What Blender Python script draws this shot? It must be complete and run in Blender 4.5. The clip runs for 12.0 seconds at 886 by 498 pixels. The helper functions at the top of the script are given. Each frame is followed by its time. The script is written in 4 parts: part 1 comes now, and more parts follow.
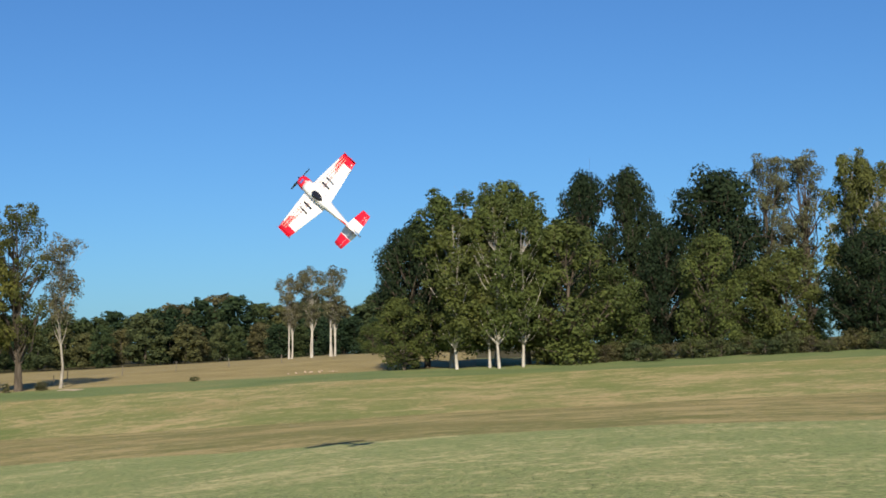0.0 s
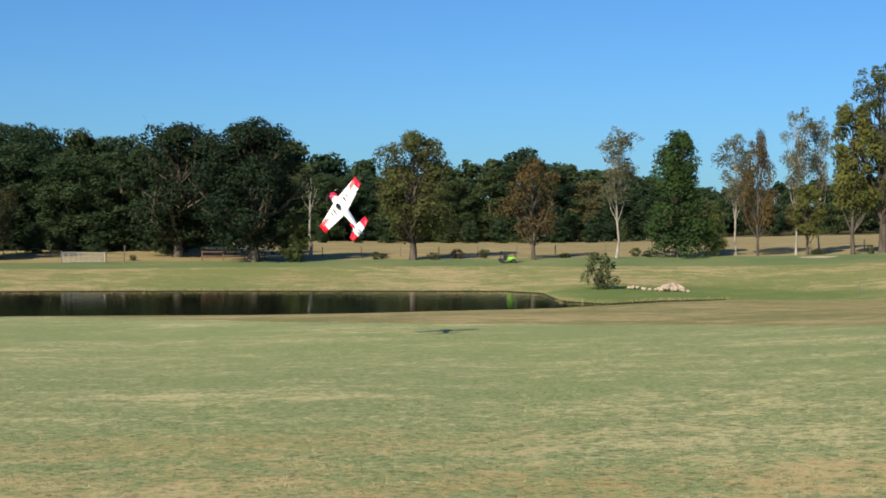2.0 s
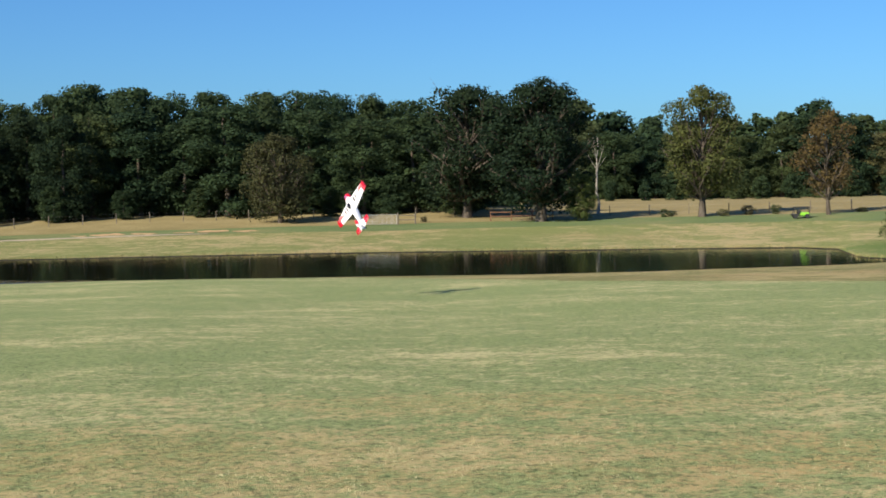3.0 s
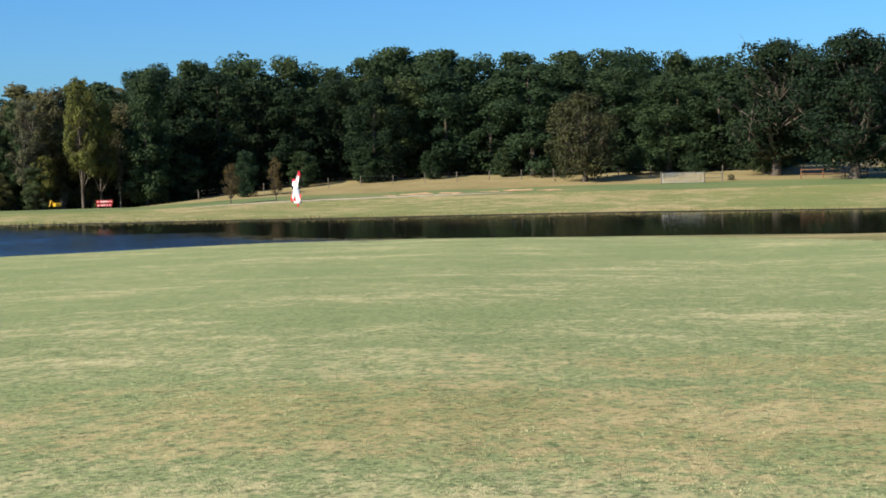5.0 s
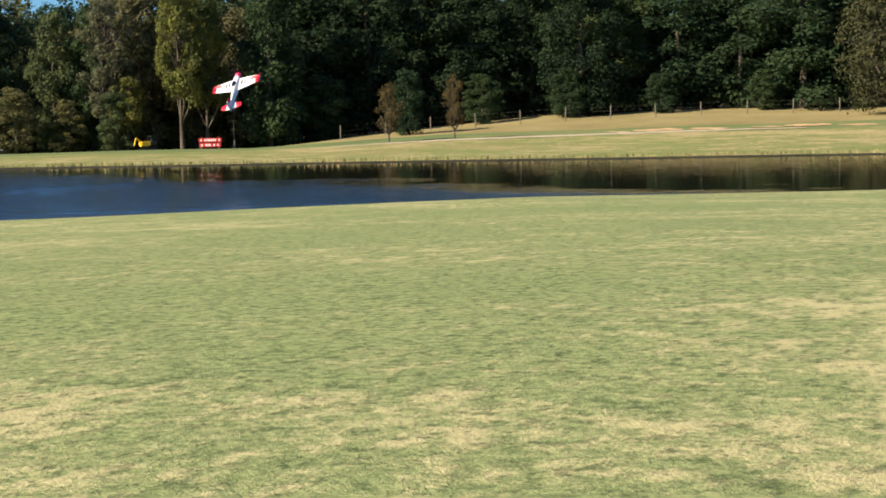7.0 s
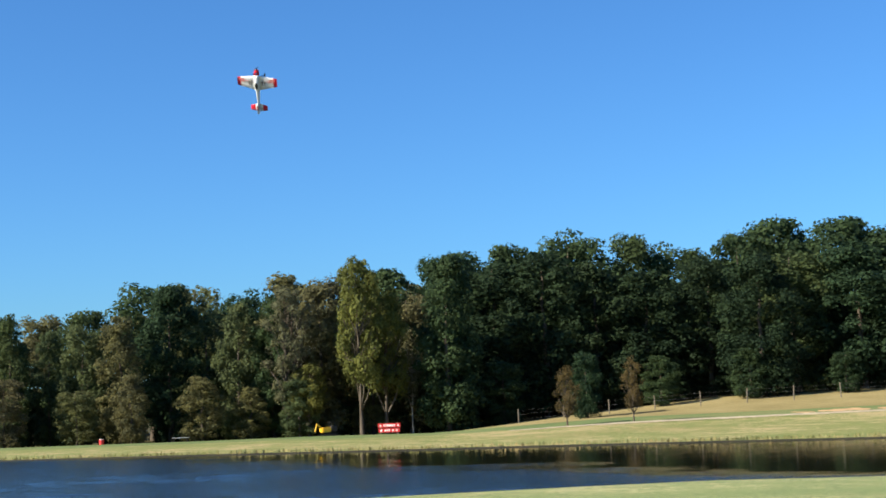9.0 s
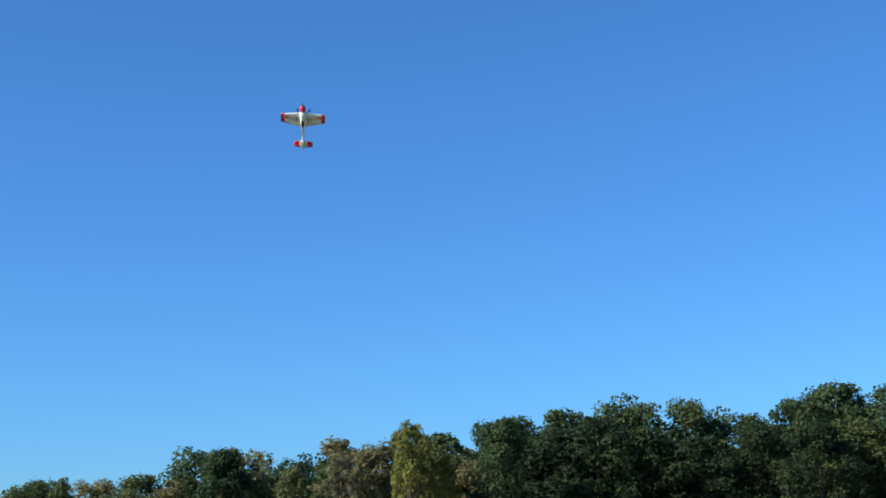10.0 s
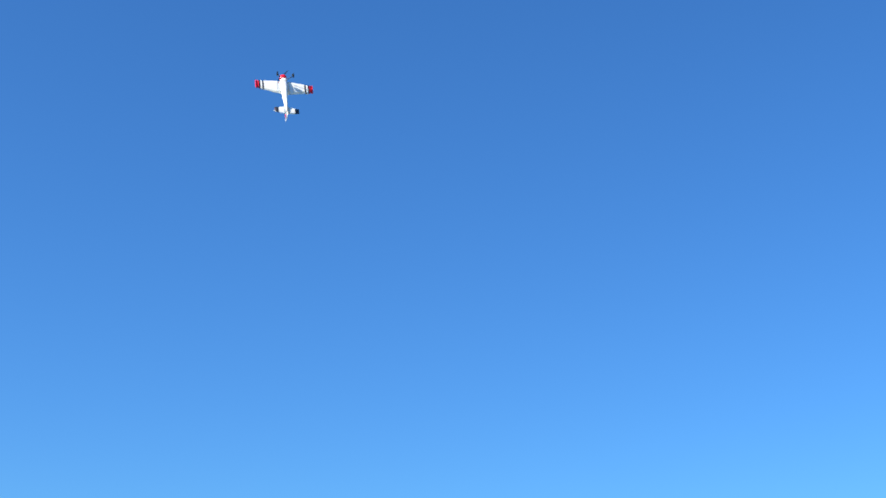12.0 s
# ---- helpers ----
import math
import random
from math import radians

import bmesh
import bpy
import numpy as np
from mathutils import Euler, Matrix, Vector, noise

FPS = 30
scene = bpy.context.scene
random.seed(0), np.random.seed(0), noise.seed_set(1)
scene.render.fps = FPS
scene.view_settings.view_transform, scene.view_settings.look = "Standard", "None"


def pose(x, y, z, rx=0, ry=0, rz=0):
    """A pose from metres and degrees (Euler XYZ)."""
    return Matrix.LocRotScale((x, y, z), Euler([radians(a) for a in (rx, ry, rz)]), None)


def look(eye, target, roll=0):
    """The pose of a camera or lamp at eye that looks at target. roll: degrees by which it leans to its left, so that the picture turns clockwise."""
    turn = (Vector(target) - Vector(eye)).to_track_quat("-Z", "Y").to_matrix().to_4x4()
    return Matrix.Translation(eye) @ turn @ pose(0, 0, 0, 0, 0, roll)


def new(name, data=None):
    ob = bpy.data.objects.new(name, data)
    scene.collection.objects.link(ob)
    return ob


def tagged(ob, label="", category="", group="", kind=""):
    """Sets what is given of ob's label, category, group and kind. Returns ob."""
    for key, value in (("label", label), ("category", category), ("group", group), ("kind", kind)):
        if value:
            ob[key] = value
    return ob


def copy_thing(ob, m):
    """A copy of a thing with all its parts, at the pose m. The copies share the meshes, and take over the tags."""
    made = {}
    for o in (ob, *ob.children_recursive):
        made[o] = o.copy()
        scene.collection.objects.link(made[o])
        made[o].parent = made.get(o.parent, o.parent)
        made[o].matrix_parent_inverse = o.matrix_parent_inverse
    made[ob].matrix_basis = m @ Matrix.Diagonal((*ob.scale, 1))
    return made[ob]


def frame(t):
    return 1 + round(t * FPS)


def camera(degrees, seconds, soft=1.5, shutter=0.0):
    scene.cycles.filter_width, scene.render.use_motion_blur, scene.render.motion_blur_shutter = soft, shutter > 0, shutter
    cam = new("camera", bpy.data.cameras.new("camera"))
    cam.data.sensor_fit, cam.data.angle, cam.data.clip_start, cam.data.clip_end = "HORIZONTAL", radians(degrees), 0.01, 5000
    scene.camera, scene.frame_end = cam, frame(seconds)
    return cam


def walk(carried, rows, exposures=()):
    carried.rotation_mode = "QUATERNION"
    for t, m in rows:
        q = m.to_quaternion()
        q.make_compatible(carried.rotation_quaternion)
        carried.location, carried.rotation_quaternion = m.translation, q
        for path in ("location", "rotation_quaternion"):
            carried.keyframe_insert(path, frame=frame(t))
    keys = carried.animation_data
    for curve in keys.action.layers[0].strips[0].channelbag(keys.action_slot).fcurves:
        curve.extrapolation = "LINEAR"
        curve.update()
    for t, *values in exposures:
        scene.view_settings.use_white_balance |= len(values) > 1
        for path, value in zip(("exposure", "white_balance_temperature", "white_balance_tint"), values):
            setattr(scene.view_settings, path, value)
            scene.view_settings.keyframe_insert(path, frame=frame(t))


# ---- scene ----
cam = camera(33.36, 12.0, soft=1.75)
walk(cam, [
    (0.0, pose(0.00, 0.00, 1.65, 94.27, 1.30, -38.21)),
    (0.2, pose(0.00, 0.00, 1.65, 93.75, 0.64, -33.18)),
    (0.5, pose(0.00, 0.00, 1.65, 93.03, 0.05, -26.52)),
    (1.0, pose(0.00, 0.00, 1.65, 91.86, -0.15, -17.81)),
    (1.5, pose(0.00, 0.00, 1.65, 90.67, -0.36, -10.95)),
    (2.0, pose(0.00, 0.00, 1.65, 89.16, -0.40, -5.65)),
    (2.5, pose(0.00, 0.00, 1.65, 87.80, -0.12, -0.00)),
    (3.0, pose(0.00, 0.00, 1.65, 87.60, 0.78, 5.43)),
    (3.5, pose(0.00, 0.00, 1.65, 87.20, 1.09, 9.11)),
    (5.3, pose(-0.00, 0.00, 1.65, 86.06, 1.27, 18.26)),
    (5.4, pose(-0.65, 1.24, 1.50, 86.04, 1.27, 18.60)),
    (5.5, pose(-1.94, 3.73, 1.21, 86.02, 1.27, 18.94)),
    (5.6, pose(-3.66, 7.03, 1.18, 85.72, 1.14, 19.07)),
    (5.7, pose(-5.37, 10.32, 1.15, 85.41, 1.01, 19.20)),
    (5.8, pose(-7.09, 13.62, 1.12, 85.11, 0.88, 19.34)),
    (5.9, pose(-8.81, 16.92, 1.09, 84.81, 0.75, 19.47)),
    (6.0, pose(-10.53, 20.22, 1.06, 84.50, 0.63, 19.60)),
    (6.1, pose(-12.25, 23.52, 0.78, 84.44, 0.67, 19.84)),
    (6.2, pose(-13.96, 26.82, 0.51, 84.37, 0.72, 20.08)),
    (6.3, pose(-15.68, 30.12, 0.24, 84.31, 0.76, 20.33)),
    (6.4, pose(-17.40, 33.42, -0.04, 84.25, 0.81, 20.57)),
    (6.5, pose(-19.12, 36.72, -0.31, 84.18, 0.85, 20.81)),
    (6.6, pose(-20.83, 40.02, -0.66, 84.21, 0.90, 20.94)),
    (6.7, pose(-22.55, 43.32, -1.02, 84.24, 0.95, 21.07)),
    (6.8, pose(-24.20, 46.48, -1.35, 84.41, 1.02, 21.47)),
    (6.9, pose(-25.40, 48.79, -1.60, 84.57, 1.09, 21.87)),
    (7.0, pose(-25.86, 49.67, -1.69, 84.74, 1.15, 22.27)),
    (7.5, pose(-25.86, 49.67, -1.69, 86.68, 1.43, 23.96)),
    (8.3, pose(-25.86, 49.67, -1.69, 91.86, 2.02, 27.48)),
    (8.5, pose(-25.86, 49.67, -1.69, 93.22, 2.02, 27.95)),
    (9.0, pose(-25.86, 49.67, -1.69, 95.88, 1.90, 29.12)),
    (9.5, pose(-25.86, 49.67, -1.69, 98.07, 1.75, 30.50)),
    (10.0, pose(-25.86, 49.67, -1.69, 102.28, 1.52, 31.19)),
    (10.5, pose(-25.86, 49.67, -1.69, 105.16, 1.23, 30.83)),
    (11.0, pose(-25.86, 49.67, -1.69, 106.40, 0.85, 31.04)),
    (11.5, pose(-25.86, 49.67, -1.69, 106.95, 0.55, 30.89)),
    (12.0, pose(-25.86, 49.67, -1.69, 107.20, 0.45, 30.94)),
], [(0.0, 0.48, 6750, 10), (1.0, 0.52, 6700, 10), (2.5, 0.66, 6500, 10), (3.5, 0.76, 6400, 10), (5.5, 0.90, 6250, 10), (6.0, 0.90, 7100, 10), (6.5, 0.96, 7200, 10), (8.3, 1.15, 6750, 6), (9.3, 1.16, 6450, 6), (10.3, 1.10, 6200, 6), (12.0, 1.12, 6100, 6)])

# ---- world, sun ----
SUN_AZ, SUN_EL = 144.0, 33.0          # bearing (left positive) and height of the sun
world = bpy.data.worlds.new("world")
scene.world = world
world.use_nodes = True
wn = world.node_tree.nodes
sky = wn.new("ShaderNodeTexSky")
sky.sky_type = 'NISHITA'
sky.sun_disc = False
sky.sun_elevation, sky.sun_rotation = radians(SUN_EL), radians(-SUN_AZ)
sky.air_density, sky.dust_density, sky.ozone_density = 1.0, 0.5, 3.0
wn["Background"].inputs[1].default_value = 0.058
clear = wn.new("ShaderNodeMix")                # a clear, deep blue autumn sky
clear.data_type, clear.blend_type = 'RGBA', 'MULTIPLY'
clear.inputs[0].default_value = 1.0
clear.inputs[7].default_value = (0.46, 0.865, 1.34, 1)
world.node_tree.links.new(sky.outputs[0], clear.inputs[6])
world.node_tree.links.new(clear.outputs[2], wn["Background"].inputs[0])
sun = new("sun", bpy.data.lights.new("sun", 'SUN'))
sun.data.energy, sun.data.angle, sun.data.color = 5.0, radians(0.53), (1.0, 0.90, 0.74)
sun.matrix_world = look((-100 * math.sin(radians(SUN_AZ)) * math.cos(radians(SUN_EL)), 100 * math.cos(radians(SUN_AZ)) * math.cos(radians(SUN_EL)), 100 * math.sin(radians(SUN_EL))), (0, 0, 0))


# ---- materials ----
class Mat:
    """A small builder for node materials."""

    def __init__(self, name, rough=0.8, spec=0.3):
        self.m = bpy.data.materials.new(name)
        self.m.use_nodes = True
        self.t = self.m.node_tree
        self.b = self.t.nodes["Principled BSDF"]
        self.b.inputs["Roughness"].default_value = rough
        self.b.inputs["Specular IOR Level"].default_value = spec

    def node(self, kind, **inputs):
        n = self.t.nodes.new(kind)
        for k, v in inputs.items():
            self.put(n, k.replace("_", " "), v)
        return n

    def put(self, n, key, v):
        key = int(key) if str(key).isdigit() else key
        if isinstance(v, bpy.types.NodeSocket):
            self.t.links.new(v, n.inputs[key])
        else:
            n.inputs[key].default_value = v

    def where(self, scale=(1, 1, 1), turn=0):
        g = self.node("ShaderNodeNewGeometry")
        mp = self.node("ShaderNodeMapping", Vector=g.outputs["Position"])
        mp.inputs["Scale"].default_value = scale
        mp.inputs["Rotation"].default_value = (0, 0, radians(turn))
        return mp.outputs[0]

    def local(self, scale=(1, 1, 1)):
        g = self.node("ShaderNodeTexCoord")
        mp = self.node("ShaderNodeMapping", Vector=g.outputs["Object"])
        mp.inputs["Scale"].default_value = scale
        return mp.outputs[0]

    def noise(self, scale, detail=4, rough=0.6, at=None):
        n = self.node("ShaderNodeTexNoise", Scale=scale, Detail=detail, Roughness=rough)
        if at is not None:
            self.put(n, "Vector", at)
        return n.outputs[0]

    def ramp(self, fac, *stops):
        n = self.node("ShaderNodeValToRGB", Fac=fac)
        e = n.color_ramp.elements
        while len(e) < len(stops):
            e.new(0.5)
        for s, (p, c) in zip(e, stops):
            s.position, s.color = p, (*c, 1) if len(c) == 3 else c
        return n.outputs[0]

    def mix(self, fac, a, b, blend='MIX'):
        n = self.node("ShaderNodeMix")
        n.data_type, n.blend_type = 'RGBA', blend
        for i, v in ((0, fac), (6, a), (7, b)):
            if isinstance(v, bpy.types.NodeSocket):
                self.t.links.new(v, n.inputs[i])
            else:
                n.inputs[i].default_value = v if i == 0 else (*v, 1)
        return n.outputs[2]

    def bump(self, height, strength, distance):
        n = self.node("ShaderNodeBump", Height=height, Strength=strength, Distance=distance)
        self.t.links.new(n.outputs[0], self.b.inputs["Normal"])

    def colour(self, c):
        self.put(self.b, "Base Color", c if isinstance(c, bpy.types.NodeSocket) else (*c, 1))
        return self


def black(x):
    return (x, x, x)


def grass(name, low, mid, dry, soil, clump, broad, dryness=0.55, speck=14.0):
    """Turf: fine blades, straw specks that thicken into worn patches, and faint mowing bands."""
    m = Mat(name, 0.92, 0.1)
    fine = m.noise(60, 3, 0.8, m.where())
    blade = m.noise(speck, 5, 0.85, m.where((1, 1, 1), 20))
    straw = m.noise(speck * 0.8, 5, 0.8, m.where((1, 1, 1), 70))
    tuft = m.noise(clump, 5, 0.7, m.where())
    wide = m.noise(broad, 4, 0.6, m.where())
    mow = m.noise(1.0, 3, 0.5, m.where((0.03, 0.22, 1), -14))
    c = m.mix(m.ramp(m.mix(0.6, fine, blade), (0.38, black(0)), (0.60, black(1))), low, mid)
    c = m.mix(m.ramp(mow, (0.4, black(0.0)), (0.62, black(0.4))), c, (low[0] * 0.9, low[1] * 1.05, low[2] * 0.95))
    patchy = m.mix(0.45, tuft, wide)
    worn = m.mix(0.62, straw, patchy)
    c = m.mix(m.ramp(patchy, (dryness - 0.10, black(0)), (dryness + 0.10, black(0.25))), c, [d * 0.8 for d in dry])
    c = m.mix(m.ramp(worn, (dryness - 0.03, black(0)), (dryness + 0.02, black(1.0))), c, dry)
    c = m.mix(m.ramp(m.mix(0.5, straw, m.noise(broad * 0.7, 3, 0.5, m.where((1, 1, 1), 33))), (dryness + 0.02, black(0)), (dryness + 0.10, black(0.7))), c, soil)
    c = m.mix(m.ramp(m.noise(speck * 1.4, 4, 0.8, m.where()), (0.32, black(0.35)), (0.45, black(1))), (low[0] * 0.4, low[1] * 0.45, low[2] * 0.4), c)
    m.colour(c)
    m.bump(m.mix(0.4, blade, tuft), 0.9, 0.05)
    return m


def zone_grass(name, cols, scale=0.25):
    m = Mat(name, 0.95, 0.1)
    fine = m.noise(9, 4, 0.75, m.where())
    big = m.noise(scale, 5, 0.65, m.where())
    c = m.ramp(big, (0.32, cols[0]), (0.5, cols[1]), (0.68, cols[2]))
    c = m.mix(m.ramp(fine, (0.35, black(0.55)), (0.7, black(1.0))), (0.02, 0.02, 0.01), c)
    m.colour(c)
    m.bump(fine, 0.5, 0.06)
    return m.m


def mown_turf():
    """Short turf: dense green with straw showing through in specks, thick where the near ground has dried out."""
    m = Mat("mown_lawn", 0.92, 0.08)

    def calc(op, a, b, c=0.0):
        n = m.node("ShaderNodeMath")
        n.operation = op
        for i, v in enumerate((a, b, c)):
            m.put(n, i, v)
        return n.outputs[0]

    def at(centre, stretch):
        n = m.node("ShaderNodeVectorMath")
        n.operation = 'DISTANCE'
        m.put(n, 0, m.where(stretch))
        n.inputs[1].default_value = [c * k for c, k in zip(centre, stretch)]
        return n.outputs["Value"]

    blade = m.noise(15, 5, 0.8, m.where())
    speck = m.noise(6.0, 7, 0.82, m.where((1, 0.7, 1), 12))
    tuft = m.noise(1.2, 5, 0.7, m.where((1, 1, 1), 10))
    wide = m.noise(0.22, 4, 0.6, m.where((0.7, 1, 1), -12))
    mow = m.noise(1.0, 3, 0.5, m.where((0.03, 0.22, 1), -14))
    # the stretch of lawn near the origin has dried; two spots in it are worn down to the soil
    near = m.ramp(calc('MULTIPLY_ADD', at((0, 0, 0), (1, 1, 0)), 0.01, calc('MULTIPLY', wide, 0.10)), (0.13, black(1.0)), (0.30, black(0.35)), (0.55, black(0.12)))
    patchy = calc('MULTIPLY_ADD', tuft, 0.5, calc('MULTIPLY', wide, 0.5))
    amount = calc('MULTIPLY_ADD', near, 0.034, calc('MULTIPLY_ADD', patchy, 0.55, calc('MULTIPLY', speck, 0.50)))
    c = m.mix(m.ramp(blade, (0.42, black(0)), (0.57, black(1))), (0.122, 0.164, 0.060), (0.318, 0.356, 0.150))
    c = m.mix(m.ramp(mow, (0.4, black(0.0)), (0.62, black(0.3))), c, (0.19, 0.235, 0.09))
    c = m.mix(m.ramp(amount, (0.48, black(0)), (0.66, black(0.5))), c, (0.36, 0.335, 0.165))
    c = m.mix(m.ramp(amount, (0.550, black(0)), (0.605, black(0.9))), c, (0.50, 0.435, 0.225))
    for centre, stretch, size in (((-2.6, 11.8, 0), (0.42, 1, 0), 1.3), ((4.5, 11.5, 0), (0.5, 1, 0), 0.3), ((-1.0, 16.5, 0), (0.4, 1, 0), 0.2)):
        edge = calc('MULTIPLY_ADD', speck, -6.0, calc('MULTIPLY_ADD', tuft, -7.0, at(centre, stretch)))
        worn = m.ramp(calc('MULTIPLY_ADD', edge, 0.1, 0.65 - size * 0.1), (0.0, black(0.5)), (0.16, black(0)))
        worn = calc('MULTIPLY', worn, m.ramp(speck, (0.42, black(0.15)), (0.56, black(1))))
        c = m.mix(worn, c, m.mix(blade, (0.28, 0.185, 0.07), (0.54, 0.36, 0.15)))
    c = m.mix(m.ramp(m.noise(9, 5, 0.8, m.where((1, 0.7, 1), -8)), (0.38, black(0.65)), (0.48, black(0))), c, (0.055, 0.075, 0.03))
    m.colour(c)
    m.bump(m.mix(0.5, blade, speck), 0.9, 0.05)
    return m


lawn = mown_turf()
LAWN = lawn.m
ROUGH = grass("rough_grass", (0.125, 0.125, 0.045), (0.21, 0.20, 0.075), (0.33, 0.265, 0.125), (0.28, 0.20, 0.095), 0.5, 0.08, 0.515, 4.0).m
bank = grass("bank_grass", (0.135, 0.155, 0.05), (0.225, 0.235, 0.085), (0.36, 0.29, 0.145), (0.33, 0.24, 0.12), 0.4, 0.07, 0.525, 3.0)
BANK = bank.m


def patch(mat, centre, stretch, inner, outer, ragged, scale, a, b, most):
    """A patch of other growth in a turf, round a place, with a ragged edge."""
    at = mat.node("ShaderNodeVectorMath")
    at.operation = 'SUBTRACT'
    mat.put(at, 0, mat.where())
    at.inputs[1].default_value = centre
    sc = mat.node("ShaderNodeVectorMath")
    sc.operation = 'MULTIPLY'
    mat.put(sc, 0, at.outputs[0])
    sc.inputs[1].default_value = stretch
    ln = mat.node("ShaderNodeVectorMath")
    ln.operation = 'LENGTH'
    mat.put(ln, 0, sc.outputs[0])
    add = mat.node("ShaderNodeMath")
    add.operation = 'MULTIPLY_ADD'
    mat.put(add, 0, mat.noise(scale, 10, 0.86, mat.where()))
    add.inputs[1].default_value = ragged
    mat.put(add, 2, ln.outputs["Value"])
    rng = mat.node("ShaderNodeMapRange", Value=add.outputs[0])
    for k, v in (("From Min", inner), ("From Max", outer), ("To Min", most), ("To Max", 0.0)):
        rng.inputs[k].default_value = v
    old = mat.b.inputs["Base Color"].links[0].from_socket
    mat.colour(mat.mix(rng.outputs[0], old, mat.mix(mat.noise(scale * 9, 5, 0.8, mat.where()), a, b)))


# wet green grass round the pond's arm
patch(bank, (34.8, 124.4, -4.1), (1, 1, 1), 22.0, 29.0, 22.0, 0.13, (0.05, 0.105, 0.02), (0.11, 0.16, 0.045), 0.75)
GREEN = zone_grass("mown_strip", ((0.13, 0.18, 0.07), (0.17, 0.22, 0.085), (0.23, 0.24, 0.10)), 0.08)
LUSH = zone_grass("lush_grass", ((0.05, 0.12, 0.02), (0.08, 0.17, 0.03), (0.12, 0.17, 0.05)), 0.3)
HAY = zone_grass("hay_field", ((0.27, 0.215, 0.095), (0.33, 0.265, 0.12), (0.39, 0.315, 0.155)), 0.12)
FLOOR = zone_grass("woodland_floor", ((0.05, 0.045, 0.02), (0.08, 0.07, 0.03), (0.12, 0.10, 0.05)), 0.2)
MUD = zone_grass("pond_mud", ((0.03, 0.028, 0.02), (0.045, 0.04, 0.025), (0.06, 0.05, 0.03)), 0.5)


def leaf_mat(name, *cols, gloss=0.05):
    """Leaves: hues that differ from tree to tree and from leaf to leaf, with some light passing through."""
    m = Mat(name, 0.65, gloss)
    obj = m.node("ShaderNodeObjectInfo").outputs["Random"]
    isl = m.node("ShaderNodeNewGeometry").outputs["Random Per Island"]
    n = len(cols)
    c = m.ramp(obj, *[(i / max(1, n - 1) * 0.9 + 0.05, col) for i, col in enumerate(cols)])
    c = m.mix(1.0, c, m.ramp(m.noise(0.35, 3, 0.6, m.local()), (0.35, (0.72, 0.75, 0.8)), (0.65, (1.3, 1.25, 1.1))), 'MULTIPLY')
    v = m.ramp(isl, (0.0, black(0.74)), (0.6, black(0.93)), (1.0, (1.05, 1.03, 0.93)))
    c = m.mix(1.0, c, v, 'MULTIPLY')
    m.colour(c)
    tr = m.node("ShaderNodeBsdfTranslucent", Color=c)
    mx = m.node("ShaderNodeMixShader", Fac=0.40)
    m.t.links.new(m.b.outputs[0], mx.inputs[1])
    m.t.links.new(tr.outputs[0], mx.inputs[2])
    m.t.links.new(mx.outputs[0], m.t.nodes["Material Output"].inputs[0])
    return m.m


def bark_mat(name, a, b):
    m = Mat(name, 0.9, 0.15)
    n = m.noise(3.0, 5, 0.7, m.local((1, 1, 0.25)))
    m.colour(m.ramp(n, (0.35, a), (0.65, b)))
    m.bump(n, 0.6, 0.05)
    return m.m


LEAF_DARK = leaf_mat("leaf_dark_green", (0.024, 0.042, 0.024), (0.028, 0.047, 0.026), (0.034, 0.052, 0.027))
LEAF_WOOD = leaf_mat("leaf_woodland", (0.033, 0.060, 0.034), (0.041, 0.069, 0.036), (0.054, 0.084, 0.040), (0.070, 0.095, 0.042))
LEAF_MIX = leaf_mat("leaf_mid_green", (0.088, 0.120, 0.042), (0.106, 0.136, 0.046), (0.126, 0.142, 0.050))
LEAF_CONE = leaf_mat("leaf_fresh_green", (0.044, 0.086, 0.030), (0.052, 0.094, 0.032))
LEAF_OLIVE = leaf_mat("leaf_olive", (0.084, 0.104, 0.038), (0.096, 0.110, 0.040))
LEAF_YELLOW = leaf_mat("leaf_yellow_green", (0.138, 0.150, 0.046), (0.155, 0.158, 0.048))
LEAF_RUSSET = leaf_mat("leaf_russet", (0.105, 0.086, 0.040), (0.125, 0.092, 0.042))
LEAF_GREY = leaf_mat("leaf_grey_sparse", (0.135, 0.145, 0.088), (0.155, 0.15, 0.095))
LEAF_DUSK = leaf_mat("leaf_dull_olive", (0.066, 0.072, 0.036), (0.070, 0.074, 0.037))
LEAF_FALL = leaf_mat("leaf_woodland_autumn", (0.078, 0.108, 0.054), (0.105, 0.125, 0.058), (0.138, 0.136, 0.064), (0.112, 0.106, 0.062))
BARK = bark_mat("bark_brown", (0.05, 0.04, 0.03), (0.12, 0.10, 0.08))
BARK_WHITE = bark_mat("bark_white", (0.28, 0.26, 0.22), (0.50, 0.47, 0.42))
BARK_PALE = bark_mat("bark_pale", (0.19, 0.17, 0.14), (0.40, 0.37, 0.32))

# ---- ground ----
EYE = 1.65            # eye height over the lawn
WATER = -4.45         # level of the pond
POND = 1.22           # how far the lawn and the pond reach, against a first plan of them


def lerp(x, xs, ys):
    return float(np.interp(x, xs, ys))


